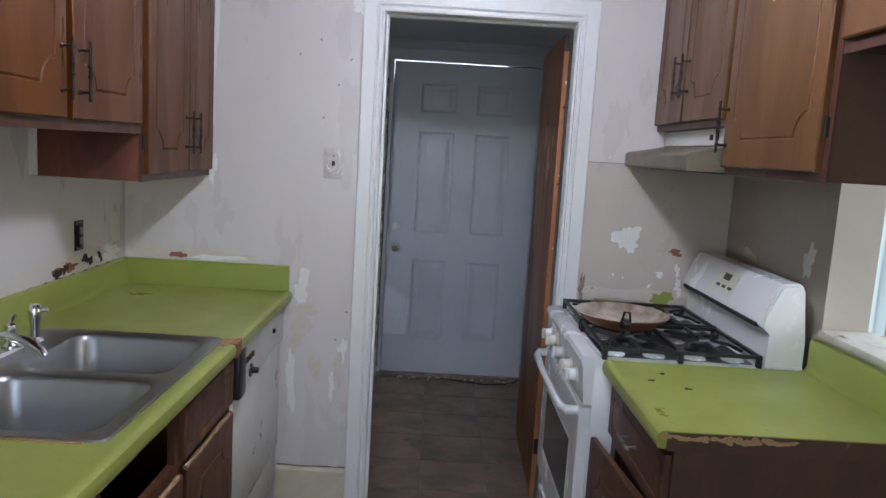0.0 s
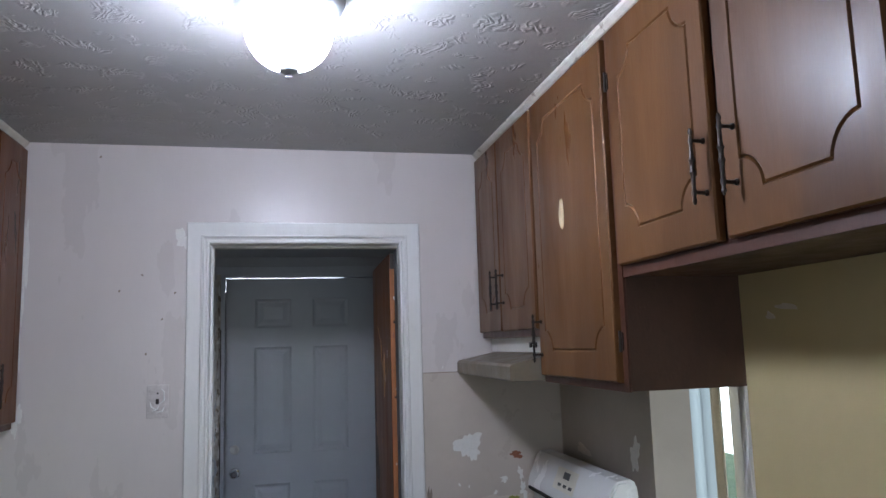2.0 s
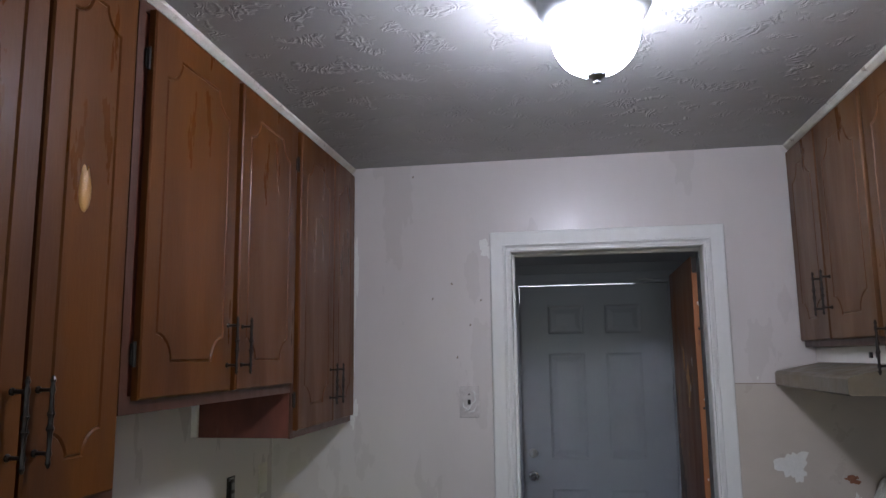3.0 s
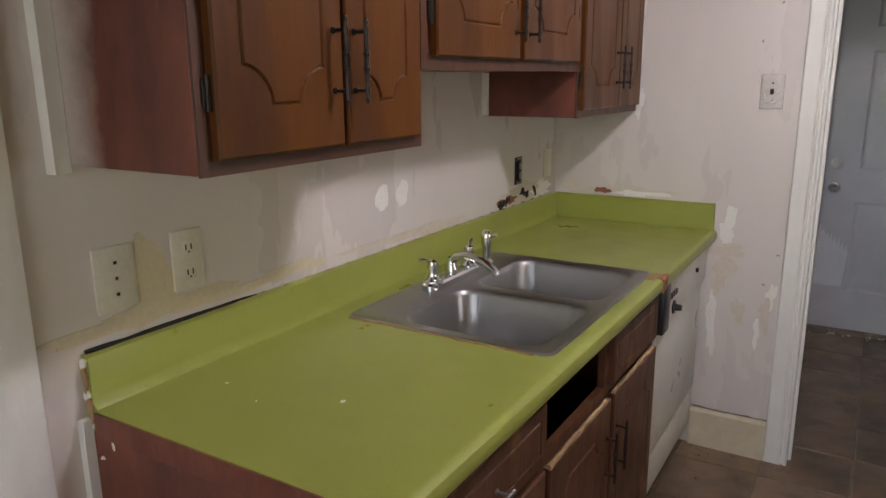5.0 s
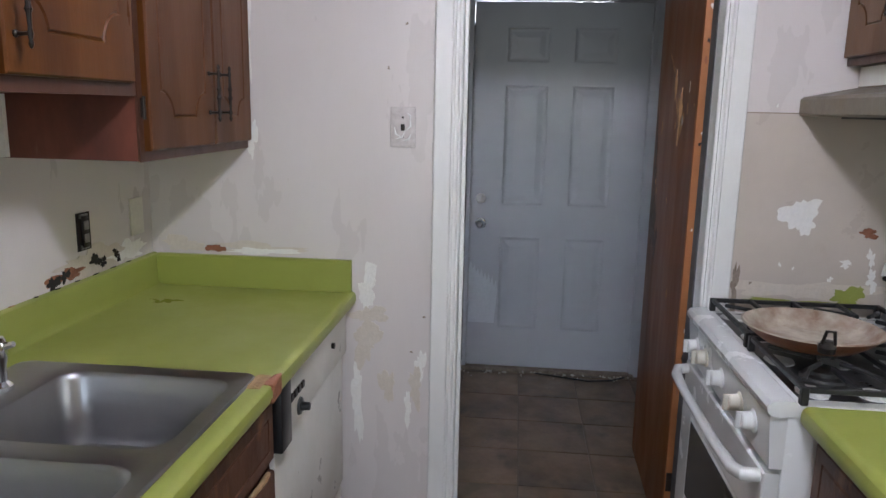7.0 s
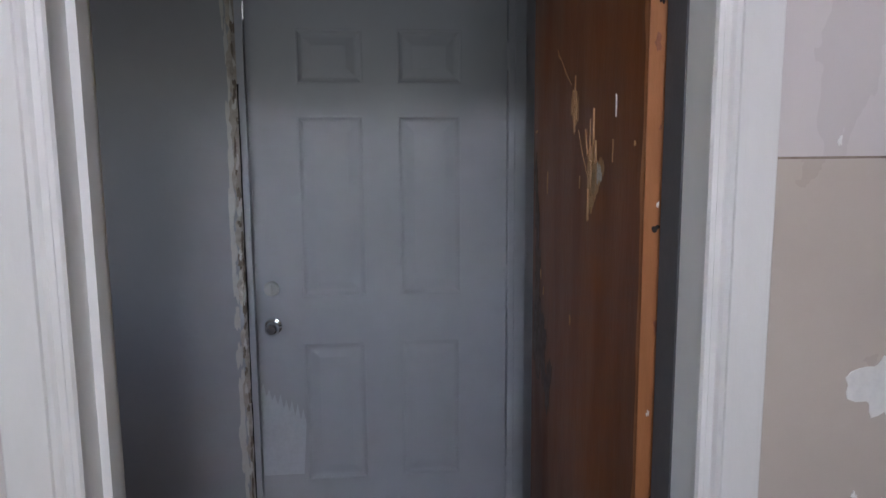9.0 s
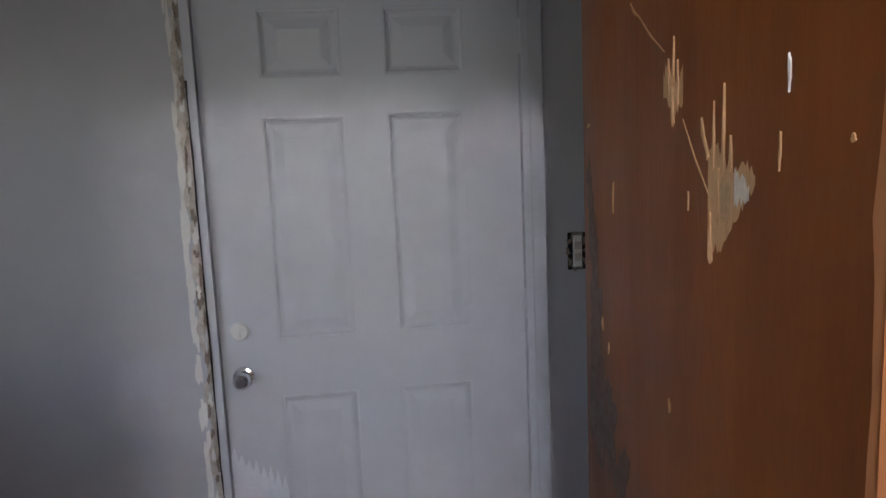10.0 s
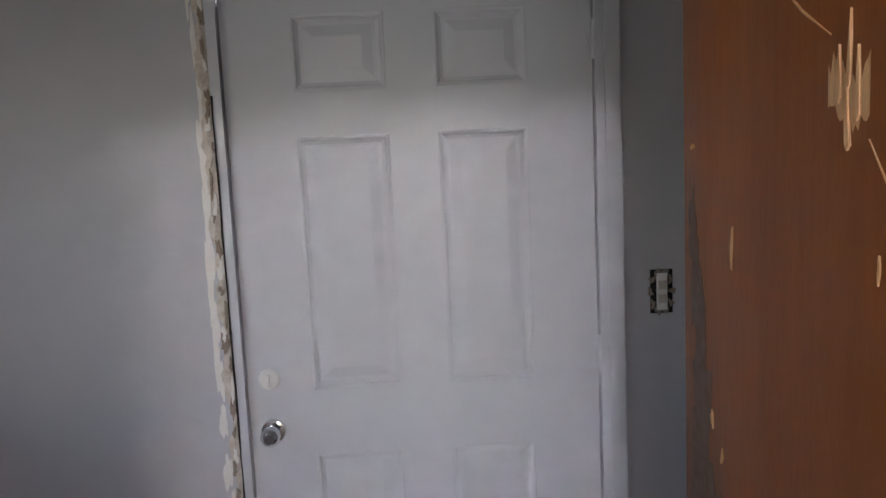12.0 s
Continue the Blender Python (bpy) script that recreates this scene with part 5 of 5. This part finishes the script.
def frying_pan():
    p = thing("frying_pan", (0.532, 2.628, 0.955), "shallow brown frying pan with worn cream inside, handle missing", "pan")
    at = (0.532, 2.628, 0.956)
    bm = bmesh.new()
    add_lathe(bm, [(0.0, 0.0), (0.095, 0.0), (0.112, 0.004), (0.145, 0.028), (0.158, 0.042), (0.162, 0.044)], at, "z", 44)
    finish("outside", bm, PAN_OUT, p, smooth=True)
    bm = bmesh.new()
    add_lathe(bm, [(0.162, 0.044), (0.157, 0.046), (0.150, 0.040), (0.138, 0.025), (0.110, 0.008), (0.09, 0.005), (0.0, 0.005)], at, "z", 44)
    tagged(finish("inside", bm, PAN_IN, p, smooth=True), "worn cream coating")
    bm = bmesh.new()
    ang = radians(-100)
    c, s = math.cos(ang), math.sin(ang)
    def w(d, side, z):
        return (at[0] + c * d - s * side, at[1] + s * d + c * side, at[2] + z)
    add_tube(bm, [w(0.147, -0.016, 0.040), w(0.174, -0.013, 0.052), w(0.181, -0.008, 0.082), w(0.181, 0.008, 0.082), w(0.174, 0.013, 0.052), w(0.147, 0.016, 0.040)], 0.004, 8)
    add_lathe(bm, [(0.0, 0.0), (0.018, 0.002), (0.02, 0.015), (0.012, 0.03), (0.0, 0.032)], w(0.163, 0, 0.026), "z", 14)
    tagged(finish("handle_bracket", bm, IRON, p, smooth=True), "dark metal handle bracket")
    return p


frying_pan()


# ---- right counter ----
def right_counter():
    c = thing("countertop", (0.73, 2.03, CT - 0.04), "short lime-green laminate countertop with chipped end", "countertop")
    y0, y1 = 1.752, 2.312
    pr = counter_profile(0.402, XR, -1)
    bm = bmesh.new()
    counter_mesh(bm, pr, y0, y1, CT - 0.042)
    finish("top", bm, GREEN, c, smooth=True)
    rnd = random.Random(31)
    for k in range(15):
        blotch(c, "y-", (0.43 + 0.02 * k + rnd.uniform(-0.006, 0.006), y0 - 0.002, CT - 0.011 - rnd.uniform(0, 0.006)), (0.014, rnd.uniform(0.004, 0.010)), 900 + k, CHIPPED, "chip", 0.002, 0.4, 14)
    box("bare_edge", 0.425, 1.03, y0 - 0.002, y0 - 0.0004, CT - 0.046, CT - 0.002, WOOD_SIDE_R, c)
    for x, y in ((0.50, 2.13), (0.58, 2.07), (0.55, 2.2)):
        blotch(c, "z+", (x, y, CT + 0.0002), (0.008, 0.006), int(x * 999), DARK, "burn_mark", 0.0008, 0.6, 12)
    blotch(c, "y-", (1.042, y0 - 0.0005, CT + 0.05), (0.007, 0.05), 77, RUST, "chip", 0.002, 0.3, 16)
    return c


right_counter()


def right_base():
    c = thing("base_cabinet", (0.73, 2.03, 0.0), "small worn brown base cabinet with scratched drawer and door ajar", "cabinet")
    y0, y1, fx, top = 1.77, 2.312, 0.452, CT - 0.043
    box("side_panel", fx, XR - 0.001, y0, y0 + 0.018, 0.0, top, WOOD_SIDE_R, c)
    box("far_panel", fx, XR - 0.001, y1 - 0.018, y1, 0.0, top, WOOD_SIDE, c)
    # inside back coloured near-black for the shade within
    box("interior_back", XR - 0.012, XR - 0.002, y0 + 0.018, y1 - 0.018, 0.0, top, DARK, c)
    bm = bmesh.new()
    for a, b in ((y0 + 0.0185, y0 + 0.05), (y1 - 0.05, y1 - 0.0185)):
        add_box(bm, fx, fx + 0.018, a, b, 0.09, top)
    for z0, z1 in ((0.09, 0.12), (0.655, 0.70), (top - 0.03, top)):
        add_box(bm, fx, fx + 0.018, y0 + 0.05, y1 - 0.05, z0, z1)
    finish("face_frame", bm, WOOD_DARK, c)
    for name, a, b, z0, z1 in (("drawer_front", y0 + 0.012, y1 - 0.012, 0.69, 0.845), ("door", y0 + 0.012, y1 - 0.012, 0.10, 0.672)):
        bm = bmesh.new()
        w, h = b - a, z1 - z0
        r = [(0.035, 0.03), (w - 0.035, 0.03), (w - 0.035, h - 0.03), (0.035, h - 0.03)] if h < 0.3 else arch_outline(w, h, 0.05, 0.075)
        lean = 0.0 if h < 0.3 else 0.10
        routed_panel(bm, w, h, 0.018, [(r, shrink(r, 0.008), shrink(r, 0.004), True)], lambda u, v, o: (fx - 0.0005 - o - lean * u, a + u, z0 + v))
        d = finish(name, bm, WOOD_WORN, c)
        if h < 0.3:
            pull(c, fx - 0.018, (a + b) / 2, (z0 + z1) / 2, -1, PEWTER, 0.12, "y")
        else:
            pull(c, fx - 0.018 - lean * 0.25, a + 0.25, 0.585, -1, PEWTER, 0.11, "y")
    # near-black colour carries the toe recess shade
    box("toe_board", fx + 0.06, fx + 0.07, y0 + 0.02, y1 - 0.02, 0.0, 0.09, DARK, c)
    return c


right_base()
bm = bmesh.new()
edge_rnd = random.Random(52)
add_tube(bm, [(XR - 0.016 + edge_rnd.uniform(-0.003, 0.003), 1.762, 0.004 + 0.045 * k) for k in range(20)], [edge_rnd.uniform(0.008, 0.013) for k in range(20)], 7)
tagged(finish("trim_rough_edge", bm, SILL), "crumbling pale plaster edge beside the base cabinet", "moulding", **structure)
for k in range(9):
    blotch(bpy.data.objects["trim_rough_edge"], "y-", (XR - 0.016 + edge_rnd.uniform(-0.006, 0.004), 1.751, 0.12 + 0.085 * k), (edge_rnd.uniform(0.003, 0.007), edge_rnd.uniform(0.012, 0.03)), 960 + k, RAW if k % 2 else RUST, "plaster_crumb", 0.003, 0.5, 16)


# ---- ceiling lamp ----
def ceiling_lamp():
    x, y = -0.076, 1.70
    l = thing("ceiling_lamp", (x, y, H), "flush ceiling lamp with lit white glass bowl and nickel finial", "lamp")
    bm = bmesh.new()
    add_lathe(bm, [(0.0, 0.0), (0.126, 0.0), (0.128, -0.014), (0.125, -0.040), (0.116, -0.060), (0.106, -0.070), (0.102, -0.073), (0.0, -0.073)], (x, y, H), "z", 40)
    tagged(finish("base", bm, PAN_GREY, l, smooth=True), "satin grey metal ceiling pan")
    bm = bmesh.new()
    prof = [(0.095, -0.077), (0.098, -0.080), (0.0975, -0.090)] + [(0.0975 * math.cos(a) ** 0.8, -0.096 - 0.098 * math.sin(a)) for a in (radians(d) for d in (4, 14, 24, 34, 44, 54, 64, 74, 82, 87))]
    add_lathe(bm, prof, (x, y, H), "z", 40)
    tagged(finish("bowl", bm, BOWL, l, smooth=True), "glowing frosted glass bowl")
    bm = bmesh.new()
    add_tube(bm, [(x, y, H - 0.03), (x, y, H - 0.195)], 0.006, 8)
    add_lathe(bm, [(0.0, -0.186), (0.020, -0.189), (0.022, -0.195), (0.020, -0.202), (0.012, -0.206), (0.007, -0.210), (0.009, -0.215), (0.0, -0.220)], (x, y, H), "z", 20)
    tagged(finish("finial", bm, NICKEL, l, smooth=True), "nickel finial")
    return l


ceiling_lamp()


# ---- plates on the walls ----
def wall_plate(name, label, wall, at, w, h, mat, kind):
    t = thing(name, at, label, "wall plate")
    def part(nm, du0, du1, dz0, dz1, d0, d1, m, bev=0.0):
        if wall == "y-":
            return box(nm, at[0] + du0, at[0] + du1, at[1] - d1, at[1] - d0, at[2] + dz0, at[2] + dz1, m, t, bevel=bev)
        return box(nm, at[0] + d0, at[0] + d1, at[1] + du0, at[1] + du1, at[2] + dz0, at[2] + dz1, m, t, bevel=bev)
    if kind != "open":
        part("plate", -w / 2, w / 2, -h / 2, h / 2, 0, 0.0068, mat, 0.002)
    if kind == "switch":
        part("toggle", -0.006, 0.006, -0.010, 0.010, 0.0066, 0.014, IRON, 0.002)
        for z in (-0.03, 0.03):
            part("screw", -0.003, 0.003, z - 0.003, z + 0.003, 0.007, 0.0085, IRON)
    elif kind == "outlet":
        for z in (-0.026, 0.026):
            part("socket", -0.016, 0.016, z - 0.015, z + 0.015, 0.007, 0.0095, mat, 0.002)
            part("slot", -0.008, -0.005, z - 0.006, z + 0.006, 0.0095, 0.0102, BLACK)
            part("slot", 0.005, 0.008, z - 0.006, z + 0.006, 0.0095, 0.0102, BLACK)
            part("slot", -0.002, 0.002, z - 0.012, z - 0.008, 0.0095, 0.0102, BLACK)
    elif kind == "blank":
        for z in (-0.03, 0.0, 0.03):
            part("screw", -0.003, 0.003, z - 0.003, z + 0.003, 0.007, 0.0085, IRON if z else CHROME)
    elif kind == "open":
        part("box_void", -w / 2, w / 2, -h / 2, h / 2, 0.0003, 0.002, DARK)
        part("device", -0.014, 0.014, -h * 0.42, h * 0.42, 0.002, 0.010, PLASTER if name == "light_switch" else IRON, 0.002)
        part("strap", -0.018, 0.018, h * 0.36, h * 0.46, 0.002, 0.006, PEWTER)
        part("strap", -0.018, 0.018, -h * 0.46, -h * 0.36, 0.002, 0.006, PEWTER)
        for z in (-0.018, 0.018):
            part("socket", -0.011, 0.011, z - 0.012, z + 0.012, 0.010, 0.0125, BROKEN if name == "light_switch" else PEWTER, 0.002)
    return t


wall_plate("light_switch", "light switch plate covered in shiny crumpled film", "y-", (-0.554, YF, 1.443), 0.078, 0.122, FOIL, "switch")
wall_plate("blank_plate", "ivory cover plate with screws, paint-smeared", "x+", (XL, 0.955, 1.142), 0.085, 0.122, PLASTIC, "blank")
wall_plate("power_outlet", "ivory double power outlet on the wall", "x+", (XL, 1.119, 1.143), 0.075, 0.122, PLASTIC, "outlet")
wall_plate("power_outlet", "uncovered dirty outlet without its cover plate", "x+", (XL, 2.695, 1.149), 0.062, 0.105, IRON, "open")
wall_plate("blank_plate", "ivory painted cover plate near the corner", "x+", (XL, 2.972, 1.152), 0.075, 0.115, PLASTIC, "plain")
wall_plate("light_switch", "uncovered light switch in a ragged wall hole", "y-", (0.657, YB, 1.191), 0.060, 0.118, PLASTER, "open")
plate = bpy.data.objects["light_switch"]
for k, (a, b, c_, d_) in enumerate(((-0.02, -0.035, 0.006, -0.012), (0.006, -0.012, 0.022, 0.028), (-0.026, 0.0, -0.004, -0.03), (0.0, -0.04, 0.025, -0.02), (0.022, 0.02, 0.012, 0.045))):
    bm = bmesh.new()
    p, q = Vector((-0.554 + a, YF - 0.008, 1.443 + b)), Vector((-0.554 + c_, YF - 0.008, 1.443 + d_))
    m = (p + q) / 2 + Vector(((q - p).z * 0.25, 0, -(q - p).x * 0.25))
    add_tube(bm, [p, (p + m) / 2, m, (m + q) / 2, q], [0.0008, 0.002, 0.0032, 0.002, 0.0008], 6)
    tagged(finish("film_wrinkle", bm, ENAMEL, plate, smooth=True), "shiny wrinkle of clear film")
rnd = random.Random(77)
for k in range(10):
    a = k * 0.63
    blotch(wall_back, "y-", (0.657 + 0.03 * math.cos(a), YB, 1.191 + 0.055 * math.sin(a)), (0.008, 0.010), 950 + k, RAW, "torn_edge", 0.0025, 0.6, 12)

# ---- patches, holes and stains on the kitchen walls ----
def patches():
    rnd = random.Random(13)
    P = lambda x, z, sx, sz, m, seed, rough=0.4, t=0.0014, nm="paint_patch": blotch(wall_doorway, "y-", (x, YF, z), (sx, sz), seed, m, nm, t, rough)
    P(0.640, 1.215, 0.050, 0.048, PLASTER, 1)
    P(0.665, 1.175, 0.022, 0.020, PLASTER, 2, t=0.001)
    for k, (x, z, a, b) in enumerate(((0.79, 1.07, 0.016, 0.010), (0.86, 1.09, 0.010, 0.022), (0.87, 1.02, 0.014, 0.03), (0.75, 1.02, 0.008, 0.006), (0.60, 1.06, 0.004, 0.006), (0.64, 1.05, 0.003, 0.004), (0.545, 1.53, 0.002, 0.006))):
        P(x, z, a, b, PLASTER, 140 + k, 0.7, 0.0012)
    P(0.845, 1.165, 0.026, 0.013, RUST, 5, 0.5)
    P(0.80, 0.965, 0.045, 0.026, GREEN, 6, 0.7)
    P(0.835, 0.975, 0.014, 0.022, GREEN, 66, 0.7)
    P(0.64, 0.945, 0.12, 0.009, GREEN, 7, 0.6, 0.0012)
    P(0.475, 0.985, 0.012, 0.06, RAW, 68, 0.7, 0.0008)
    P(0.66, 0.985, 0.18, 0.03, STAIN, 8, 0.6, 0.0006)
    P(-0.475, 2.06, 0.026, 0.038, PLASTER, 9, 0.5, 0.0011)
    for k, (x, z, a, b, m) in enumerate(((-0.665, 0.93, 0.028, 0.07, PLASTER), (-0.655, 0.84, 0.05, 0.03, STAIN), (-0.67, 0.75, 0.04, 0.07, STAIN), (-0.49, 0.67, 0.018, 0.05, PLASTER), (-0.505, 0.60, 0.022, 0.055, STAIN), (-0.60, 0.60, 0.022, 0.06, STAIN),
                                         (-0.53, 0.52, 0.012, 0.05, PLASTER), (-0.70, 0.55, 0.02, 0.12, PLASTER), (-1.01, 1.035, 0.10, 0.012, PLASTER), (-1.28, 1.05, 0.07, 0.022, STAIN), (-1.02, 1.045, 0.14, 0.016, STAIN),
                                         (-1.035, 1.40, 0.016, 0.05, PLASTER), (-1.03, 1.95, 0.010, 0.20, PLASTER), (-1.04, 1.7, 0.008, 0.12, PLASTER), (-0.44, 1.40, 0.018, 0.02, PLASTER))):
        P(x, z, a, b, m, 20 + k, 0.5, 0.0008 + 0.0003 * (k % 3))
    P(-1.17, 1.040, 0.03, 0.012, RUST, 60, 0.4, 0.006)
    for x, z in ((-0.545, 1.75), (-0.50, 1.85), (-0.62, 1.92), (-0.60, 1.62), (-0.78, 2.38), (-0.44, 1.72), (0.52, 1.0), (0.56, 0.90), (-0.52, 0.72), (-0.70, 1.86), (-0.48, 0.84)):
        P(x, z, 0.004, 0.004, RAW, int(abs(x * z) * 1000), 0.5, 0.001, "nail_hole")
    L = lambda y, z, sy, sz, m, seed, rough=0.5, t=0.001, nm="paint_patch": blotch(wall_left, "x+", (XL, y, z), (sy, sz), seed, m, nm, t, rough)
    L(1.05, 1.055, 0.19, 0.026, STAIN_Y, 80), L(1.035, 1.13, 0.045, 0.07, STAIN_Y, 81, 0.3, 0.0007), L(1.4, 1.05, 0.12, 0.02, STAIN_Y, 82), L(2.0, 1.04, 0.3, 0.014, STAIN, 83)
    L(2.74, 1.055, 0.16, 0.035, STAIN, 84, 0.6), L(2.6, 1.045, 0.06, 0.018, RUST, 85, 0.7, 0.0016), L(2.9, 1.05, 0.10, 0.03, PLASTER, 89, 0.6, 0.0013)
    for k, (y, z, a) in enumerate(((2.55, 1.036, 0.022), (2.60, 1.045, 0.016), (2.74, 1.06, 0.02), (2.78, 1.045, 0.014), (2.845, 1.06, 0.013), (2.86, 1.04, 0.010))):
        L(y, z, a, a * 0.9, DARK, 90 + k, 0.6, 0.0026, "hole")
    for y in (1.80, 1.90):
        L(y, 1.17, 0.030, 0.040, PLASTER, int(y * 100), 0.2, 0.0006)
    R = lambda y, z, sy, sz, m, seed, rough=0.5, t=0.001: blotch(wall_right, "x-", (XR, y, z), (sy, sz), seed, m, "paint_patch", t, rough)
    R(2.42, 1.24, 0.03, 0.05, PLASTER, 120), R(2.85, 1.2, 0.05, 0.02, STAIN, 121)
    for y, z, a in ((1.35, 0.73, 0.010), (1.5, 0.6, 0.006), (1.1, 0.9, 0.006)):
        blotch(wall_yellow, "x-", (XR - 0.01, y, z), (a, a), int(y * 100), PLASTER, "paint_patch", 0.001, 0.4, 14)
    for y, z, a, b in ((1.60, 1.69, 0.03, 0.008), (1.66, 1.67, 0.012, 0.01)):
        blotch(wall_yellow, "x-", (XR - 0.01, y, z), (a, b), int(y * 100), STAIN, "paint_patch", 0.001, 0.5, 16)
    # stained wall board under the seam
    box("wall_board", DR + 0.086, XR - 0.0005, YF - 0.0004, YF, 0.0, 1.508, DIRTY_WALL, wall_doorway)
    box("seam", DR + 0.0855, 0.62, YF - 0.001, YF, 1.508, 1.511, RAW, wall_doorway)


patches()

# debris along the threshold and the base of the cabinets
rnd = random.Random(41)
bm = bmesh.new()
for k in range(60):
    x, y, s = rnd.uniform(-0.5, 0.5), YB - 0.03 - abs(rnd.gauss(0, 0.03)), rnd.uniform(0.003, 0.012)
    m = Matrix.Translation((x, y, s * 0.3)) @ Euler((rnd.random() * 3, rnd.random() * 3, rnd.random() * 3)).to_matrix().to_4x4() @ Matrix.Diagonal((s, s * 0.7, s * 0.5, 1))
    bmesh.ops.create_icosphere(bm, subdivisions=1, radius=1, matrix=m)
tagged(finish("plaster_debris", bm, BROKEN), "crumbs of plaster along the door threshold", "debris", kind="stuff")
bm = bmesh.new()
for k in range(40):
    x, y, s = -0.735 + abs(rnd.gauss(0, 0.05)), rnd.uniform(1.6, 3.05), rnd.uniform(0.002, 0.006)
    bmesh.ops.create_icosphere(bm, subdivisions=1, radius=s, matrix=Matrix.Translation((x, y, s * 0.5)))
tagged(finish("floor_crumbs", bm, RUST), "dirt crumbs along the cabinet foot", "debris", kind="stuff")
bm = bmesh.new()
add_tube(bm, [(-0.05, YB - 0.05, 0.006), (0.1, YB - 0.09, 0.006), (0.25, YB - 0.13, 0.006), (0.38, YB - 0.10, 0.006), (0.46, YB - 0.04, 0.006)], 0.005, 6)
tagged(finish("weatherstrip", bm, BLACK, smooth=True), "loose black rubber strip on the floor", "weatherstrip")


# ---- floor tiles ----
def tiles():
    pitch, gap = 0.316, 0.005
    bm = bmesh.new()
    h = (pitch - gap) / 2
    add_box(bm, -h, h, -h, h, -0.006, 0.0, 0.0025, 1)
    me = bpy.data.meshes.new("tile")
    bm.to_mesh(me)
    bm.free()
    me.materials.append(TILE)
    rnd = random.Random(2)
    for j in range(-13, 9):
        for i in range(-4, 5):
            x, y = -0.145 + (i + 0.5) * pitch, 2.30 + (j + 0.5) * pitch
            ob = new("tile", me)
            ob.location = (x, y, rnd.uniform(-0.0012, 0.0))
            ob.rotation_euler = (0, 0, rnd.choice((0, 1, 2, 3)) * math.pi / 2)
            ob.parent = floor
            ob.matrix_parent_inverse = Matrix.Translation(floor.location).inverted()


tiles()
